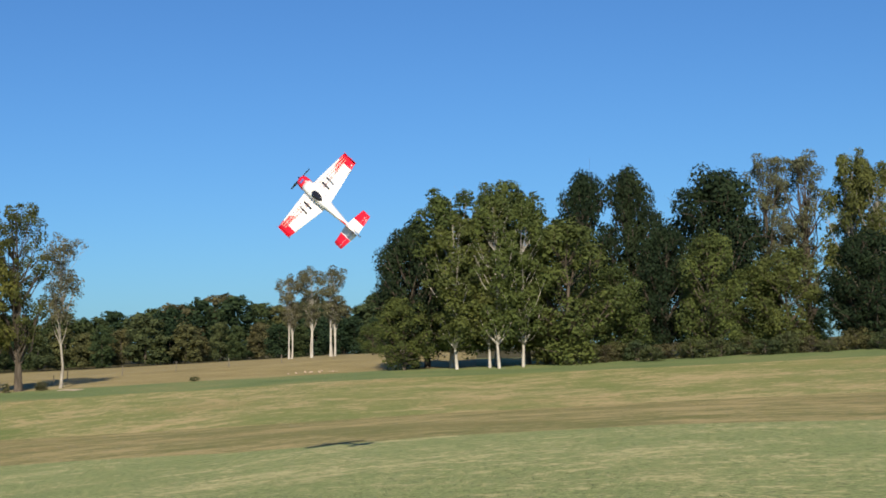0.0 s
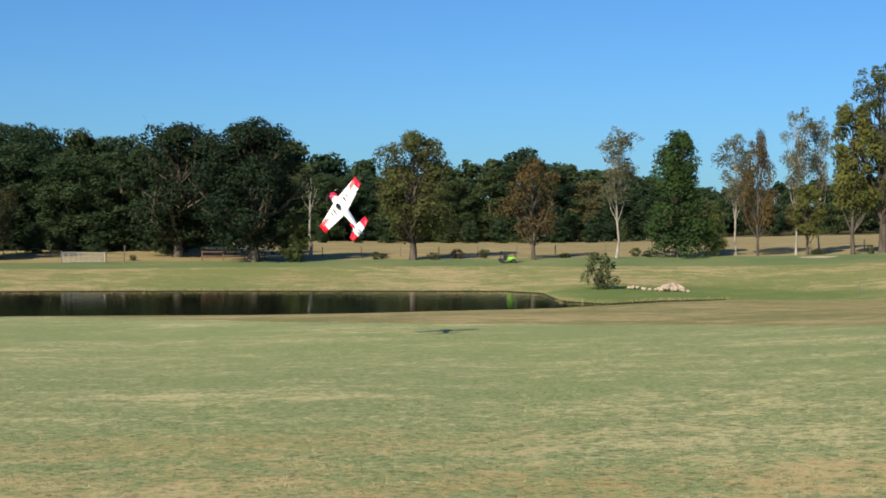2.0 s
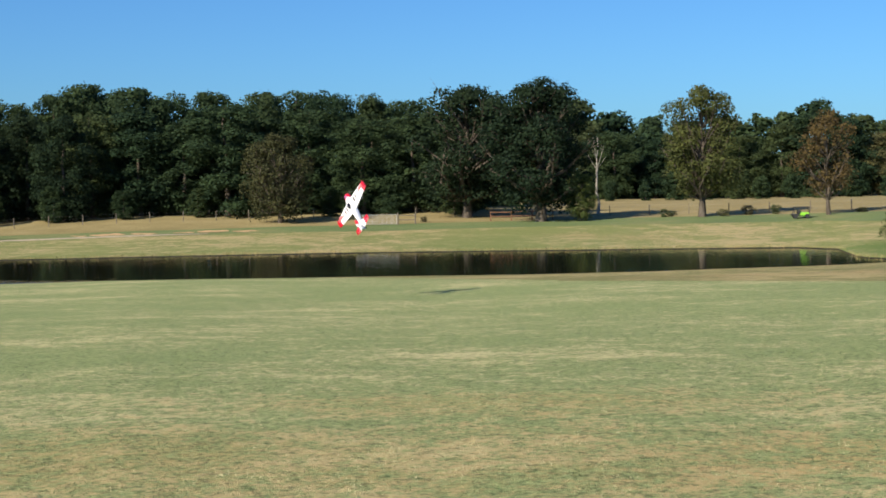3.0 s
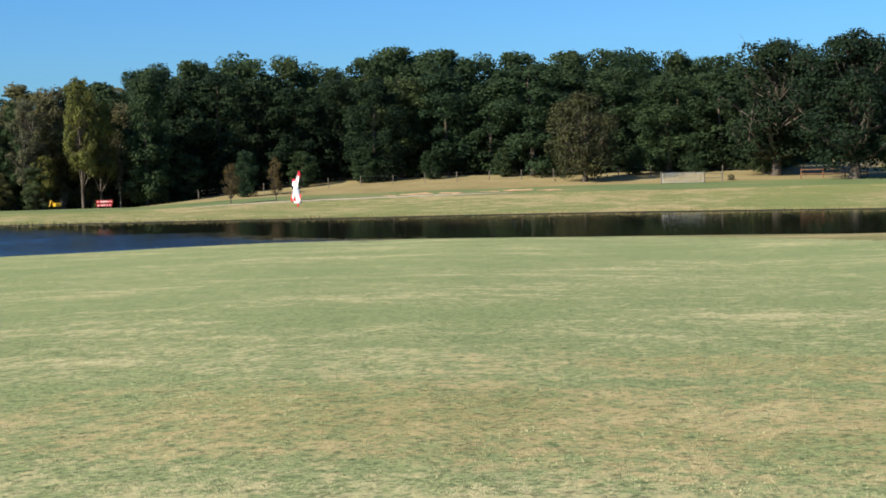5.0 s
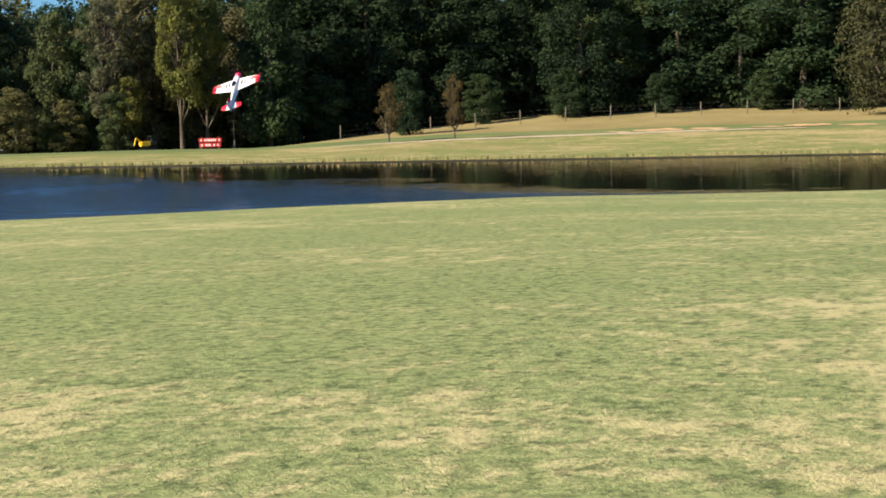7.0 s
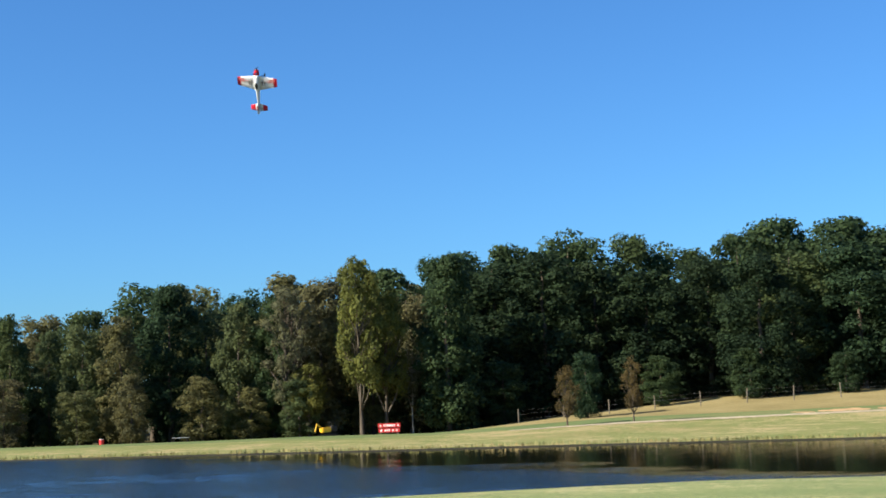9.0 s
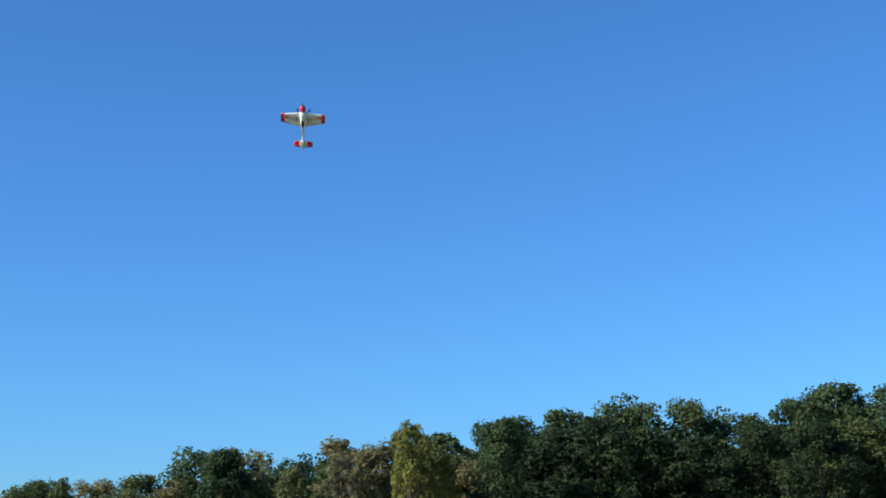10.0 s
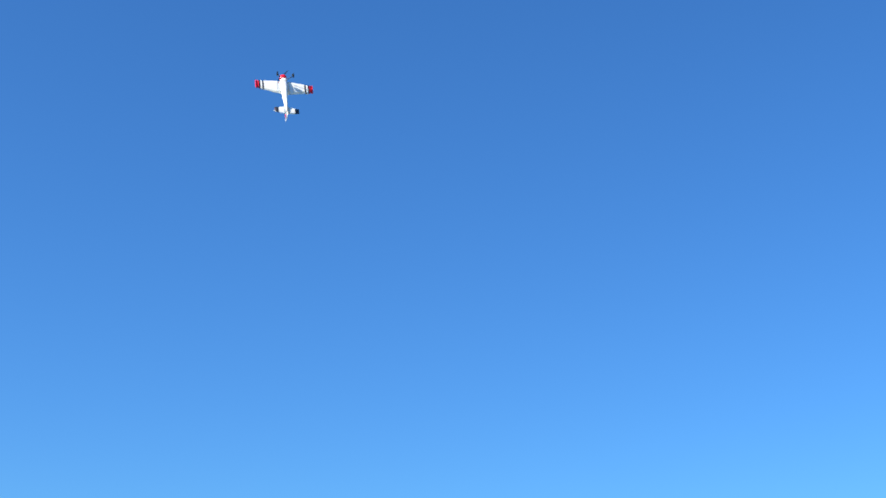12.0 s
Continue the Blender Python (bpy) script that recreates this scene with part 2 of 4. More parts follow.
def profile(az):
    """Distances and heights of the ground along one bearing (degrees, left positive), and the pond's shores."""
    edge = lerp(az, (-60, -47, -38, -30, -20, 6, 18, 24, 40, 60), (-.0445, -.046, -.0507, -.0587, -.0635, -.0645, -.0592, -.0592, -.0648, -.066))
    brim = lerp(az, (-60, -35, -18, 0, 8, 20, 40, 60), (34, 37, 44, 52, 62, 77, 73, 70))
    near = lerp(az, (-17, -14, -12, -10, -8.4, -2.6, 2, 20, 40, 60), (107, 100, 96, 92, 90, 85, 83, 83, 79, 76))
    far = lerp(az, (-17, -14, -12, -10.2, -9.6, -8, 0, 20, 30, 40, 60), (107.5, 103, 98, 101, 113, 116, 114, 114, 117, 123, 126))
    field = lerp(az, (-60, -55, -43, -36, -30, -24, -18, -11, -5, 8, 17, 24, 29, 60), (.003, .001, -.005, -.0066, -.0102, -.0135, -.0176, -.0195, -.0217, -.0247, -.0262, -.0285, -.0325, -.033))
    woods = lerp(az, (-60, -44, -34, -24, -18, -11, -5, 8, 17, 21, 25, 29, 60), (.004, .0, .001, -.006, -.009, -.012, -.0135, -.0168, -.0170, -.0186, -.0243, -.0325, -.032))
    hill = lerp(az, (-60, -44, -34, -26, -18, -11, -5, 8, 17, 25, 60), (.0076, .0076, .0058, .001, -.0035, -.0079, -.0085, -.006, -.006, -.008, -.01))
    wood = lerp(az, (1, 6), (225, 206))
    wet = -17 < az < 62
    out = lerp(az, (-45, -32, -17), (1, 1, POND))
    bank = EYE + (WATER - EYE) / POND + .03
    if wet:
        shore = [(near, bank), ((near + far) / 2, bank - min(2.2, .26 * (far - near))), (far, bank + .03)]
    else:
        k = lerp(az, (-60, -30, -17), (.0, .45, 1))
        rough = [EYE + d * (edge + (field - edge) * s) for d, s in ((83, .24), (100, .38), (114, .48))]
        shore = [(d, z * (1 - k) + k * w) for d, z, w in zip((near, (near + far) / 2, far), rough, (bank, bank, bank))]
        shore = [(near, rough[1] * (1 - k) + bank * k), (near + .25, rough[1] * (1 - k) + bank * k + .01), (far, rough[1] * (1 - k) + bank * k + .02)]
    zb = EYE + brim * edge
    slope = (brim + (shore[0][0] - brim) * .45, shore[0][1] * .42 + zb * .58)
    lawn_edge = [(d * out, EYE + (z - EYE) * out) for d, z in [(brim, zb), slope] + shore]
    brim, zb = lawn_edge[0]
    last = lawn_edge[-1]
    # the lawn dips in a shallow hollow before its edge
    dip = lerp(az, (-30, -8), (0, 1))
    low = lerp(az, (0, 18), (.62, .56))
    half = brim * (.5 + (low - .5) * dip)
    zh = zb * .47 * (1 - dip) + dip * (EYE + half * edge - .95)
    f = EYE + 185 * field
    mid = last[1] + (f - last[1]) * (.45 - .05 * (out > 1.1))
    return [(0, 0.0), (half, zh)] + lawn_edge + [((last[0] + 185) / 2, mid), (185, f), (wood, EYE + wood * woods), (420, EYE + 420 * hill), (700, 6.0), (2500, 6.0)]


def ground(az, d):
    p = profile(az)
    return lerp(d, [a for a, _ in p], [b for _, b in p])


def spot(az, d, up=0.0):
    return Vector((-d * math.sin(radians(az)), d * math.cos(radians(az)), ground(az, d) + up))


RINGS = (10, 10, 10, 8, 6, 6, 8, 6, 8, 10, 6, 8)      # rows of the sheet between the knots of a bearing


def swell(x, y, d):
    """Slight unevenness of the ground."""
    near = 0.0 if d < 5 else 0.10 * noise.noise(Vector((x * 0.06, y * 0.06, 3))) * min(1, d / 60)
    return near + (0 if d < 300 else 4.0 * noise.noise(Vector((x * .004, y * .004, 9))) * min(1, (d - 300) / 300))


def build_ground():
    bearings = [a * 0.5 - 62 for a in range(0, 249)] + [62 + a * 4.0 for a in range(1, 59)]
    verts, faces, slot = [], [], []
    cols = []
    for az in bearings:
        b = max(-60.0, min(61.9, az)) if az < 180 else None
        if az > 62:
            t = (az - 62) / (298 - 62)
            left, right = profile(61.9), profile(-60.0)
            p = [(a[0] * (1 - t) + c[0] * t, a[1] * (1 - t) + c[1] * t) for a, c in zip(left, right)]
            dry = min(1.0, (az - 62) / 12)
            deep = p[5]
            p[5] = (deep[0], deep[1] * (1 - dry) + dry * max(deep[1], (p[4][1] + p[6][1]) / 2))
        else:
            p = profile(b)
        col = []
        for (d0, z0), (d1, z1), n in zip(p, p[1:], RINGS):
            for i in range(n):
                s = i / n
                col.append((d0 + (d1 - d0) * s, z0 + (z1 - z0) * s))
        col.append(p[-1])
        cols.append(col)
        for d, z in col:
            x, y = -d * math.sin(radians(az)), d * math.cos(radians(az))
            wob = swell(x, y, d)
            shore = min(abs(d - p[4][0]), abs(d - p[6][0]))
            wob *= min(1.0, shore / 6)
            verts.append((x, y, z + wob))
    n = len(cols[0])
    edges = np.cumsum((0,) + RINGS)
    m = len(bearings)
    for i in range(m):
        j = (i + 1) % m
        az = bearings[i]
        for k in range(n - 1):
            faces.append((i * n + k, j * n + k, j * n + k + 1, i * n + k + 1) if k else (i * n, j * n + 1, i * n + 1))
            band = int(np.searchsorted(edges, k, side='right')) - 1
            s = 0                                     # mown lawn
            if band >= 2:
                s = 1 if k - edges[2] > (az - 1) * 1.8 else 0     # rough, or lawn down to the water
            if band in (4, 5) and -17 < az < 62:
                s = 7                                 # bed of the pond
            if band == 6:
                s = 2
            if band == 5 and az <= -17 and az > -30:
                s = 2
            if band == 7:
                s = 3 if k > edges[7] + 2 else 2
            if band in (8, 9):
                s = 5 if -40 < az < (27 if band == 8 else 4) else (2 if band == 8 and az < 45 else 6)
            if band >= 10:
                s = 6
            slot.append(s)
    me = bpy.data.meshes.new("ground")
    me.from_pydata(verts, [], faces)
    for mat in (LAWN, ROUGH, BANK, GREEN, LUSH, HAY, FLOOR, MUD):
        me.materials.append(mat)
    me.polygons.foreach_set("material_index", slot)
    me.polygons.foreach_set("use_smooth", [True] * len(faces))
    me.update()
    return tagged(new("ground", me), "grass field with mown lawn, rough, hay and pond bed", "ground", kind="structure")


def water_mat():
    m = Mat("pond_water", 0.03, 0.5)
    m.b.inputs["IOR"].default_value = 1.33
    m.colour((0.012, 0.014, 0.009))
    g = m.node("ShaderNodeNewGeometry")
    mp = m.node("ShaderNodeMapping", Vector=g.outputs["Position"])
    mp.vector_type = 'TEXTURE'
    mp.inputs["Scale"].default_value = (2.2, 0.7, 1)
    mp.inputs["Rotation"].default_value = (0, 0, radians(27))      # wavelets lie across the breeze
    wave = m.noise(1.1, 5, 0.62, mp.outputs[0])
    x = m.node("ShaderNodeSeparateXYZ", Vector=m.node("ShaderNodeNewGeometry").outputs["Position"])

    def plus(a, k, b):
        n = m.node("ShaderNodeMath")
        n.operation = 'MULTIPLY_ADD'
        for i, v in enumerate((a, k, b)):
            m.put(n, i, v)
        return n.outputs[0]

    # the breeze ruffles the end that lies open, up to a slanting line
    line = plus(x.outputs[0], -0.41, plus(x.outputs[1], -0.91, 66.0))
    line = plus(m.noise(0.12, 3, 0.6, m.where((1, 2.5, 1), 25)), 20.0, line)
    ruffled = m.node("ShaderNodeMapRange", Value=line)
    for k, v in (("From Min", 0.0), ("From Max", 7.0), ("To Min", 0.0), ("To Max", 1.0)):
        ruffled.inputs[k].default_value = v
    m.put(m.b, "Roughness", plus(ruffled.outputs[0], 0.13, 0.025))
    bump = m.node("ShaderNodeBump", Height=wave, Strength=plus(ruffled.outputs[0], 0.26, 0.016), Distance=0.4)
    m.t.links.new(bump.outputs[0], m.b.inputs["Normal"])
    return m.m


def ripple(x, y):
    """Height of the wind's wavelets, which lie across the breeze and fade into the sheltered water."""
    edge = 68.3 - 0.41 * x - 0.91 * y + 14 * noise.noise(Vector((x * 0.07, y * 0.07, 3.0))) + 4 * noise.noise(Vector((x * 0.3, y * 0.3, 7.0)))
    k = min(1.0, max(0.0, edge / 9.0))
    if k <= 0:
        return 0.0
    c, s = math.cos(radians(27)), math.sin(radians(27))
    u, v = x * c + y * s, y * c - x * s
    h = noise.noise(Vector((u * 0.55, v * 1.25, 1.0))) + 0.5 * noise.noise(Vector((u * 1.2, v * 2.3, 4.0)))
    gust = 0.65 + 0.7 * noise.noise(Vector((u * 0.05, v * 0.12, 9.0)))
    return 0.13 * k * max(0.2, gust) * h


def build_water():
    verts, faces = [], []
    bearings = [-16.9 + 0.9 * i for i in range(35)] + [14.6 + 0.26 * i for i in range(185)] + [63.0, 66.0, 70.0]
    n = 141
    for az in bearings:
        p = profile(min(az, 61.8))
        a, b = p[4][0] - 1.0, p[6][0] + 1.0
        for k in range(n):
            d = a + (b - a) * k / (n - 1)
            x, y = -d * math.sin(radians(az)), d * math.cos(radians(az))
            verts.append((x, y, WATER + (ripple(x, y) if 14.6 < az < 63 and 3 < k < n - 4 else 0.0)))
    for i in range(len(bearings) - 1):
        step = 1 if 14 < bearings[i] < 63 else n - 1
        for k in range(0, n - 1, step):
            o = i * n + k
            faces.append((o, o + n, o + n + step, o + step))
    me = mesh_of("water", verts, faces, water_mat())
    if me.polygons[0].normal.z < 0:
        me.flip_normals()
    tagged(new("water", me), "dark pond reflecting the woods, rippled blue at one end", "pond", kind="structure")


build_ground()


# ---- trees ----
def tube(verts, faces, path, radii, sides=6):
    base = len(verts)
    for i, (p, r) in enumerate(zip(path, radii)):
        q = path[min(i + 1, len(path) - 1)] - path[max(i - 1, 0)]
        q = q.normalized() if q.length > 1e-6 else Vector((0, 0, 1))
        u = q.orthogonal().normalized()
        v = q.cross(u)
        for k in range(sides):
            a = 2 * math.pi * k / sides
            verts.append(p + (u * math.cos(a) + v * math.sin(a)) * r)
    for i in range(len(path) - 1):
        for k in range(sides):
            a, b = base + i * sides + k, base + i * sides + (k + 1) % sides
            faces.append((a, b, b + sides, a + sides))
    faces.append(tuple(base + (len(path) - 1) * sides + k for k in range(sides)))


def mesh_of(name, verts, faces, mat, smooth=True):
    me = bpy.data.meshes.new(name)
    me.from_pydata([tuple(v) for v in verts], [], faces)
    me.materials.append(mat)
    me.polygons.foreach_set("use_smooth", [smooth] * len(me.polygons))
    me.update()
    return me


build_water()


def crown_mesh(name, centres, radii, count, leaf, mat, rng):
    """Small leaf sprays over the outside of many lumps, thinning out at the rim of each."""
    w = np.array(radii) ** 2
    pick = rng.choice(len(centres), count, p=w / w.sum())
    c, r = np.array([tuple(v) for v in centres])[pick], np.array(radii)[pick]
    d = rng.normal(size=(count, 3))
    d /= np.linalg.norm(d, axis=1)[:, None]
    d[:, 2] = np.where((d[:, 2] < -0.45) & (rng.random(count) < 0.6), -d[:, 2], d[:, 2])
    reach = r * (0.45 + 0.62 * rng.random(count) ** 0.6 + 0.22 * rng.random(count) ** 6)
    p = c + d * reach[:, None] * np.array((1, 1, 0.95))
    nrm = d + rng.normal(size=(count, 3)) * 0.45 + np.array((0, 0, 0.2))
    nrm /= np.linalg.norm(nrm, axis=1)[:, None]
    u = np.cross(nrm, rng.normal(size=(count, 3)))
    u /= np.linalg.norm(u, axis=1)[:, None]
    v = np.cross(nrm, u)
    s = leaf * (0.5 + 0.9 * rng.random(count))[:, None]
    verts = np.stack([p - u * s, p + u * s * 0.35 + v * s * 0.85, p + u * s * 0.55 - v * s * 0.75], 1).reshape(-1, 3)
    me = bpy.data.meshes.new(name)
    me.vertices.add(len(verts))
    me.vertices.foreach_set("co", verts.astype(np.float32).ravel())
    me.loops.add(count * 3)
    me.loops.foreach_set("vertex_index", np.arange(count * 3, dtype=np.int32))
    me.polygons.add(count)
    me.polygons.foreach_set("loop_start", np.arange(0, count * 3, 3, dtype=np.int32))
    me.materials.append(mat)
    me.update(calc_edges=True)
    me.validate()
    return me


def shape_round(u):
    return math.sin(math.pi * min(1, max(0, u * 0.86 + 0.12))) ** 0.6


def shape_cone(u):
    return 0.25 + 0.85 * (1 - u) ** 0.8 if u > 0.12 else 0.75


def shape_tall(u):
    return 0.45 + 0.5 * math.sin(math.pi * (0.15 + 0.75 * u))


def shape_spire(u):
    return 0.62 + 0.3 * math.sin(math.pi * u) if u < 0.55 else 0.92 * (1 - (u - 0.55) / 0.5) ** 0.6


def shape_vase(u):
    return 0.25 + 0.8 * u ** 0.7 if u < 0.8 else 1.0 - 2.2 * (u - 0.8)


def make_tree(seed, height, width, bare, lumps, lump, leaves, leaf, leaf_m, bark, shape, stems=1, girth=0.3, label="", name="tree", limbs=True):
    """A tree: tapered trunk or stems with limbs, and a crown of leaf sprays."""
    rng = np.random.default_rng(seed)
    root = new(name)
    verts, faces = [], []
    tops = []
    for s in range(stems):
        lean = Vector((rng.normal() * 0.5, rng.normal() * 0.5, 0)) * (0.25 if stems == 1 else 1.0) * width * 0.16
        foot = Vector((rng.normal() * 0.35, rng.normal() * 0.35, 0)) * (stems > 1)
        path = [foot + lean * (k / 7) ** 1.3 + Vector((rng.normal() * 0.09, rng.normal() * 0.09, 0)) * (k > 0) + Vector((0, 0, height * 0.93 * k / 7 - (0.25 if k == 0 else 0))) for k in range(8)]
        tube(verts, faces, path, [girth * (1.35 if k == 0 else 1) * (1 - 0.88 * k / 7) for k in range(8)], 7)
        tops.append(path)
    centres, radii = [], []
    for i in range(lumps):
        u = (i + rng.random()) / lumps
        path = tops[i % stems]
        h = height * (bare + (0.97 - bare) * u)
        ax = path[min(7, int(h / height * 7))]
        a = rng.random() * 2 * math.pi
        r = width / 2 * shape(u) * (0.2 + 0.62 * rng.random() ** 0.7)
        rad = lump * width * (0.5 + 0.85 * rng.random()) * (1.0 - 0.2 * u)
        c = Vector((ax.x * 0.8 + math.cos(a) * r, ax.y * 0.8 + math.sin(a) * r, min(h, height * (1 - 0.22 * (r / (width / 2)) ** 2 - 0.08 * rng.random()) - rad * 0.5)))
        centres.append(c)
        radii.append(rad)
        if limbs:
            k = max(1, min(6, int((h - r * 0.7) / height * 7)))
            start = path[k]
            midp = start.lerp(c, 0.5) + Vector((0, 0, -0.1 * r)) + Vector((rng.normal(), rng.normal(), 0)) * 0.12 * r
            g = girth * (1 - 0.88 * k / 7) * 0.5
            tube(verts, faces, [start, midp, c, c + (c - midp) * 0.35], [g, g * 0.7, g * 0.4, g * 0.12], 5)
            for _ in range(2):
                tw = c + Vector((rng.normal(), rng.normal(), abs(rng.normal()) * 0.8)) * rad * 0.7
                tube(verts, faces, [midp.lerp(c, 0.6), c.lerp(tw, 0.5), tw], [g * 0.4, g * 0.25, g * 0.08], 4)
    trunk = new("trunk", mesh_of("trunk", verts, faces, bark))
    trunk.parent = root
    if leaves:
        crown = new("crown", crown_mesh("crown", centres, radii, leaves, leaf, leaf_m, rng))
        crown.parent = root
    root["tall"], root["wide"] = float(height), float(width)
    return tagged(root, label, "tree")


KINDS = {
    "oak_dark": lambda s: make_tree(s, 18, 14, 0.14, 110, 0.125, 24000, 0.20, LEAF_DARK, BARK, shape_round, 1, 0.5, "broad dark green oak standing in the field"),
    "olive": lambda s: make_tree(s, 16, 11, 0.2, 80, 0.12, 15000, 0.165, LEAF_OLIVE, BARK, shape_round, 1, 0.38, "olive-brown oak thinning towards the sky beside the fence"),
    "grove": lambda s: make_tree(s, 22, 10, 0.1, 95, 0.13, 17000, 0.20, LEAF_MIX, BARK_PALE, shape_tall, 1, 0.3, "tall green tree with a pale bare lower trunk"),
    "palestem": lambda s: make_tree(s, 21, 8, 0.2, 70, 0.14, 12000, 0.19, LEAF_MIX, BARK_WHITE, shape_tall, 1, 0.17, "tall green tree with a white bare trunk"),
    "leafy": lambda s: make_tree(s, 14, 10, 0.06, 75, 0.135, 14000, 0.165, LEAF_MIX, BARK, shape_round, 1, 0.25, "leafy light green tree at the field edge"),
    "airy": lambda s: make_tree(s, 24, 9, 0.25, 100, 0.10, 11500, 0.15, LEAF_GREY if s % 2 else LEAF_OLIVE, BARK, shape_tall, 2, 0.3, "tall airy tree with thinning brownish leaves"),
    "yellow": lambda s: make_tree(s, 15, 7, 0.30, 60, 0.14, 10500, 0.16, LEAF_YELLOW, BARK, shape_tall, 1, 0.24, "yellow-green autumn tree with a slim dark trunk"),
    "bare": lambda s: make_tree(s, 17, 7, 0.42, 60, 0.12, 5200, 0.125, LEAF_GREY, BARK_PALE, shape_vase, 1, 0.15, "nearly bare pale tree with few remaining leaves"),
    "birch": lambda s: make_tree(s, 19, 7, 0.35, 55, 0.14, 6000, 0.17, LEAF_GREY, BARK_WHITE, shape_vase, 4, 0.13, "pale-stemmed tree with thin grey-green crown"),
    "russet": lambda s: make_tree(s, 12, 8, 0.25, 55, 0.13, 5500, 0.145, LEAF_RUSSET, BARK, shape_round, 1, 0.22, "small russet-brown autumn tree in the grass"),
    "cone": lambda s: make_tree(s, 16, 9.5, 0.06, 100, 0.13, 17000, 0.17, LEAF_CONE, BARK, shape_cone, 1, 0.32, "dense fresh green conical tree beside the fence"),
    "dead": lambda s: make_tree(s, 11, 5, 0.55, 7, 0.1, 0, 0.3, LEAF_GREY, BARK_PALE, shape_vase, 1, 0.2, "dead white forked tree before the woods"),
    "thicket": lambda s: make_tree(s, 11, 11, 0.1, 80, 0.12, 14000, 0.155, LEAF_DUSK, BARK, shape_round, 1, 0.3, "dull olive-brown rounded tree by the fence"),
    "wood": lambda s: make_tree(s, 19, 10, 0.03, 115, 0.125, 17000, 0.20, LEAF_WOOD, BARK, (shape_tall, shape_spire, shape_round)[s % 3], 1, 0.32, "dark green woodland tree in the forest edge", limbs=False),
    "wood_dark": lambda s: make_tree(s, 19, 11, 0.03, 115, 0.125, 17000, 0.20, LEAF_DARK, BARK, (shape_round, shape_tall)[s % 2], 1, 0.34, "very dark green oak in the forest edge", limbs=False),
    "fall": lambda s: make_tree(s, 17, 9, 0.05, 90, 0.125, 11500, 0.19, LEAF_FALL, BARK, shape_spire if s % 2 else shape_tall, 1, 0.24, "olive and yellowish woodland tree in autumn", limbs=False),
    "crest": lambda s: make_tree(s, 17, 11, 0.15, 95, 0.125, 13000, 0.20, LEAF_WOOD, BARK, (shape_round, shape_spire, shape_tall)[s % 3], 1, 0.3, "tall green woodland tree rising behind the forest edge", limbs=False),
    "far": lambda s: make_tree(s, 17, 11, 0.0, 60, 0.17, 4600, 0.42, LEAF_WOOD, BARK, shape_round, 1, 0.3, "distant dark green woodland tree on the hill", limbs=False),
    "far_fall": lambda s: make_tree(s, 17, 10, 0.0, 60, 0.16, 4200, 0.40, LEAF_FALL, BARK, shape_tall, 1, 0.3, "distant olive and russet woodland tree on the hill", limbs=False),
    "bush": lambda s: make_tree(s, 2.4, 2.8, 0.05, 30, 0.16, 2200, 0.09, LEAF_FALL, BARK, shape_round, 3, 0.05, "low green bush in the grass", "bush"),
}
VARIANTS = {"wood_dark": 3, "wood": 6, "crest": 4, "fall": 4, "far": 4, "oak_dark": 3, "bare": 3, "leafy": 3, "grove": 3, "airy": 2, "bush": 2, "russet": 2}
made = {}
turns = random.Random(5)


def plant(kind, az, d, height, width, sink=0.0):
    width *= 1.14
    height *= 1.03
    k = (kind, turns.randrange(VARIANTS.get(kind, 1)))
    m = Matrix.Translation(spot(az, d, -sink)) @ pose(0, 0, 0, 0, 0, turns.uniform(0, 360))
    seed = sum(map(ord, kind)) * 7 + k[1]
    if k not in made:
        made[k] = KINDS[kind](seed)
        ob = made[k]
        ob.matrix_basis = m @ Matrix.Diagonal((width / ob["wide"], width / ob["wide"], height / ob["tall"], 1))
        return ob
    ob = made[k]
    c = copy_thing(ob, Matrix.Identity(4))
    c.matrix_basis = m @ Matrix.Diagonal((width / ob["wide"], width / ob["wide"], height / ob["tall"], 1))
    return c


plant("oak_dark", -37.14, 186, 18.0, 10.0)
plant("grove", -38.56, 185, 22.2, 9.9)
plant("grove", -40.31, 187, 23.1, 10.0)
plant("grove", -41.51, 190, 22.0, 9.4)
plant("leafy", -43.14, 184, 17.5, 13.4)
plant("oak_dark", -43.80, 205, 25.3, 10.2)
plant("oak_dark", -45.53, 208, 25.8, 10.3)
plant("oak_dark", -48.73, 203, 24.5, 15.5)
plant("leafy", -48.47, 186, 15.1, 9.2)
plant("airy", -50.61, 207, 27.4, 7.9)
plant("airy", -52.17, 210, 27.8, 9.6)
plant("leafy", -51.34, 192, 13.1, 9.5)
plant("grove", -53.81, 206, 26.4, 7.9)
plant("grove", -54.76, 204, 25.0, 7.8)
plant("oak_dark", -54.21, 188, 13.9, 10.8)
plant("birch", -32.36, 330, 18.4, 6.3)
plant("birch", -33.12, 332, 20.0, 7.6)
plant("birch", -33.99, 331, 19.8, 7.6)
plant("leafy", -35.51, 330, 7.2, 6.3)
plant("airy", -22.21, 186, 23.0, 8.5)
plant("yellow", -21.15, 184, 18.1, 6.3)
plant("bare", -23.74, 187, 18.9, 7.1)
plant("bare", -19.08, 186, 18.1, 5.3)
plant("bare", -19.94, 189, 16.7, 4.3)
plant("yellow", -19.51, 185, 8.6, 4.2)
plant("bare", -16.86, 188, 15.0, 6.5)
plant("russet", -17.66, 186, 14.9, 5.0)
plant("cone", -14.69, 184, 15.4, 9.0)
plant("leafy", -16.06, 185, 6.4, 3.5)
plant("bare", -12.35, 183, 16.0, 6.6)
plant("russet", -9.18, 182, 12.1, 7.7)
plant("olive", -4.50, 184, 15.7, 10.5)
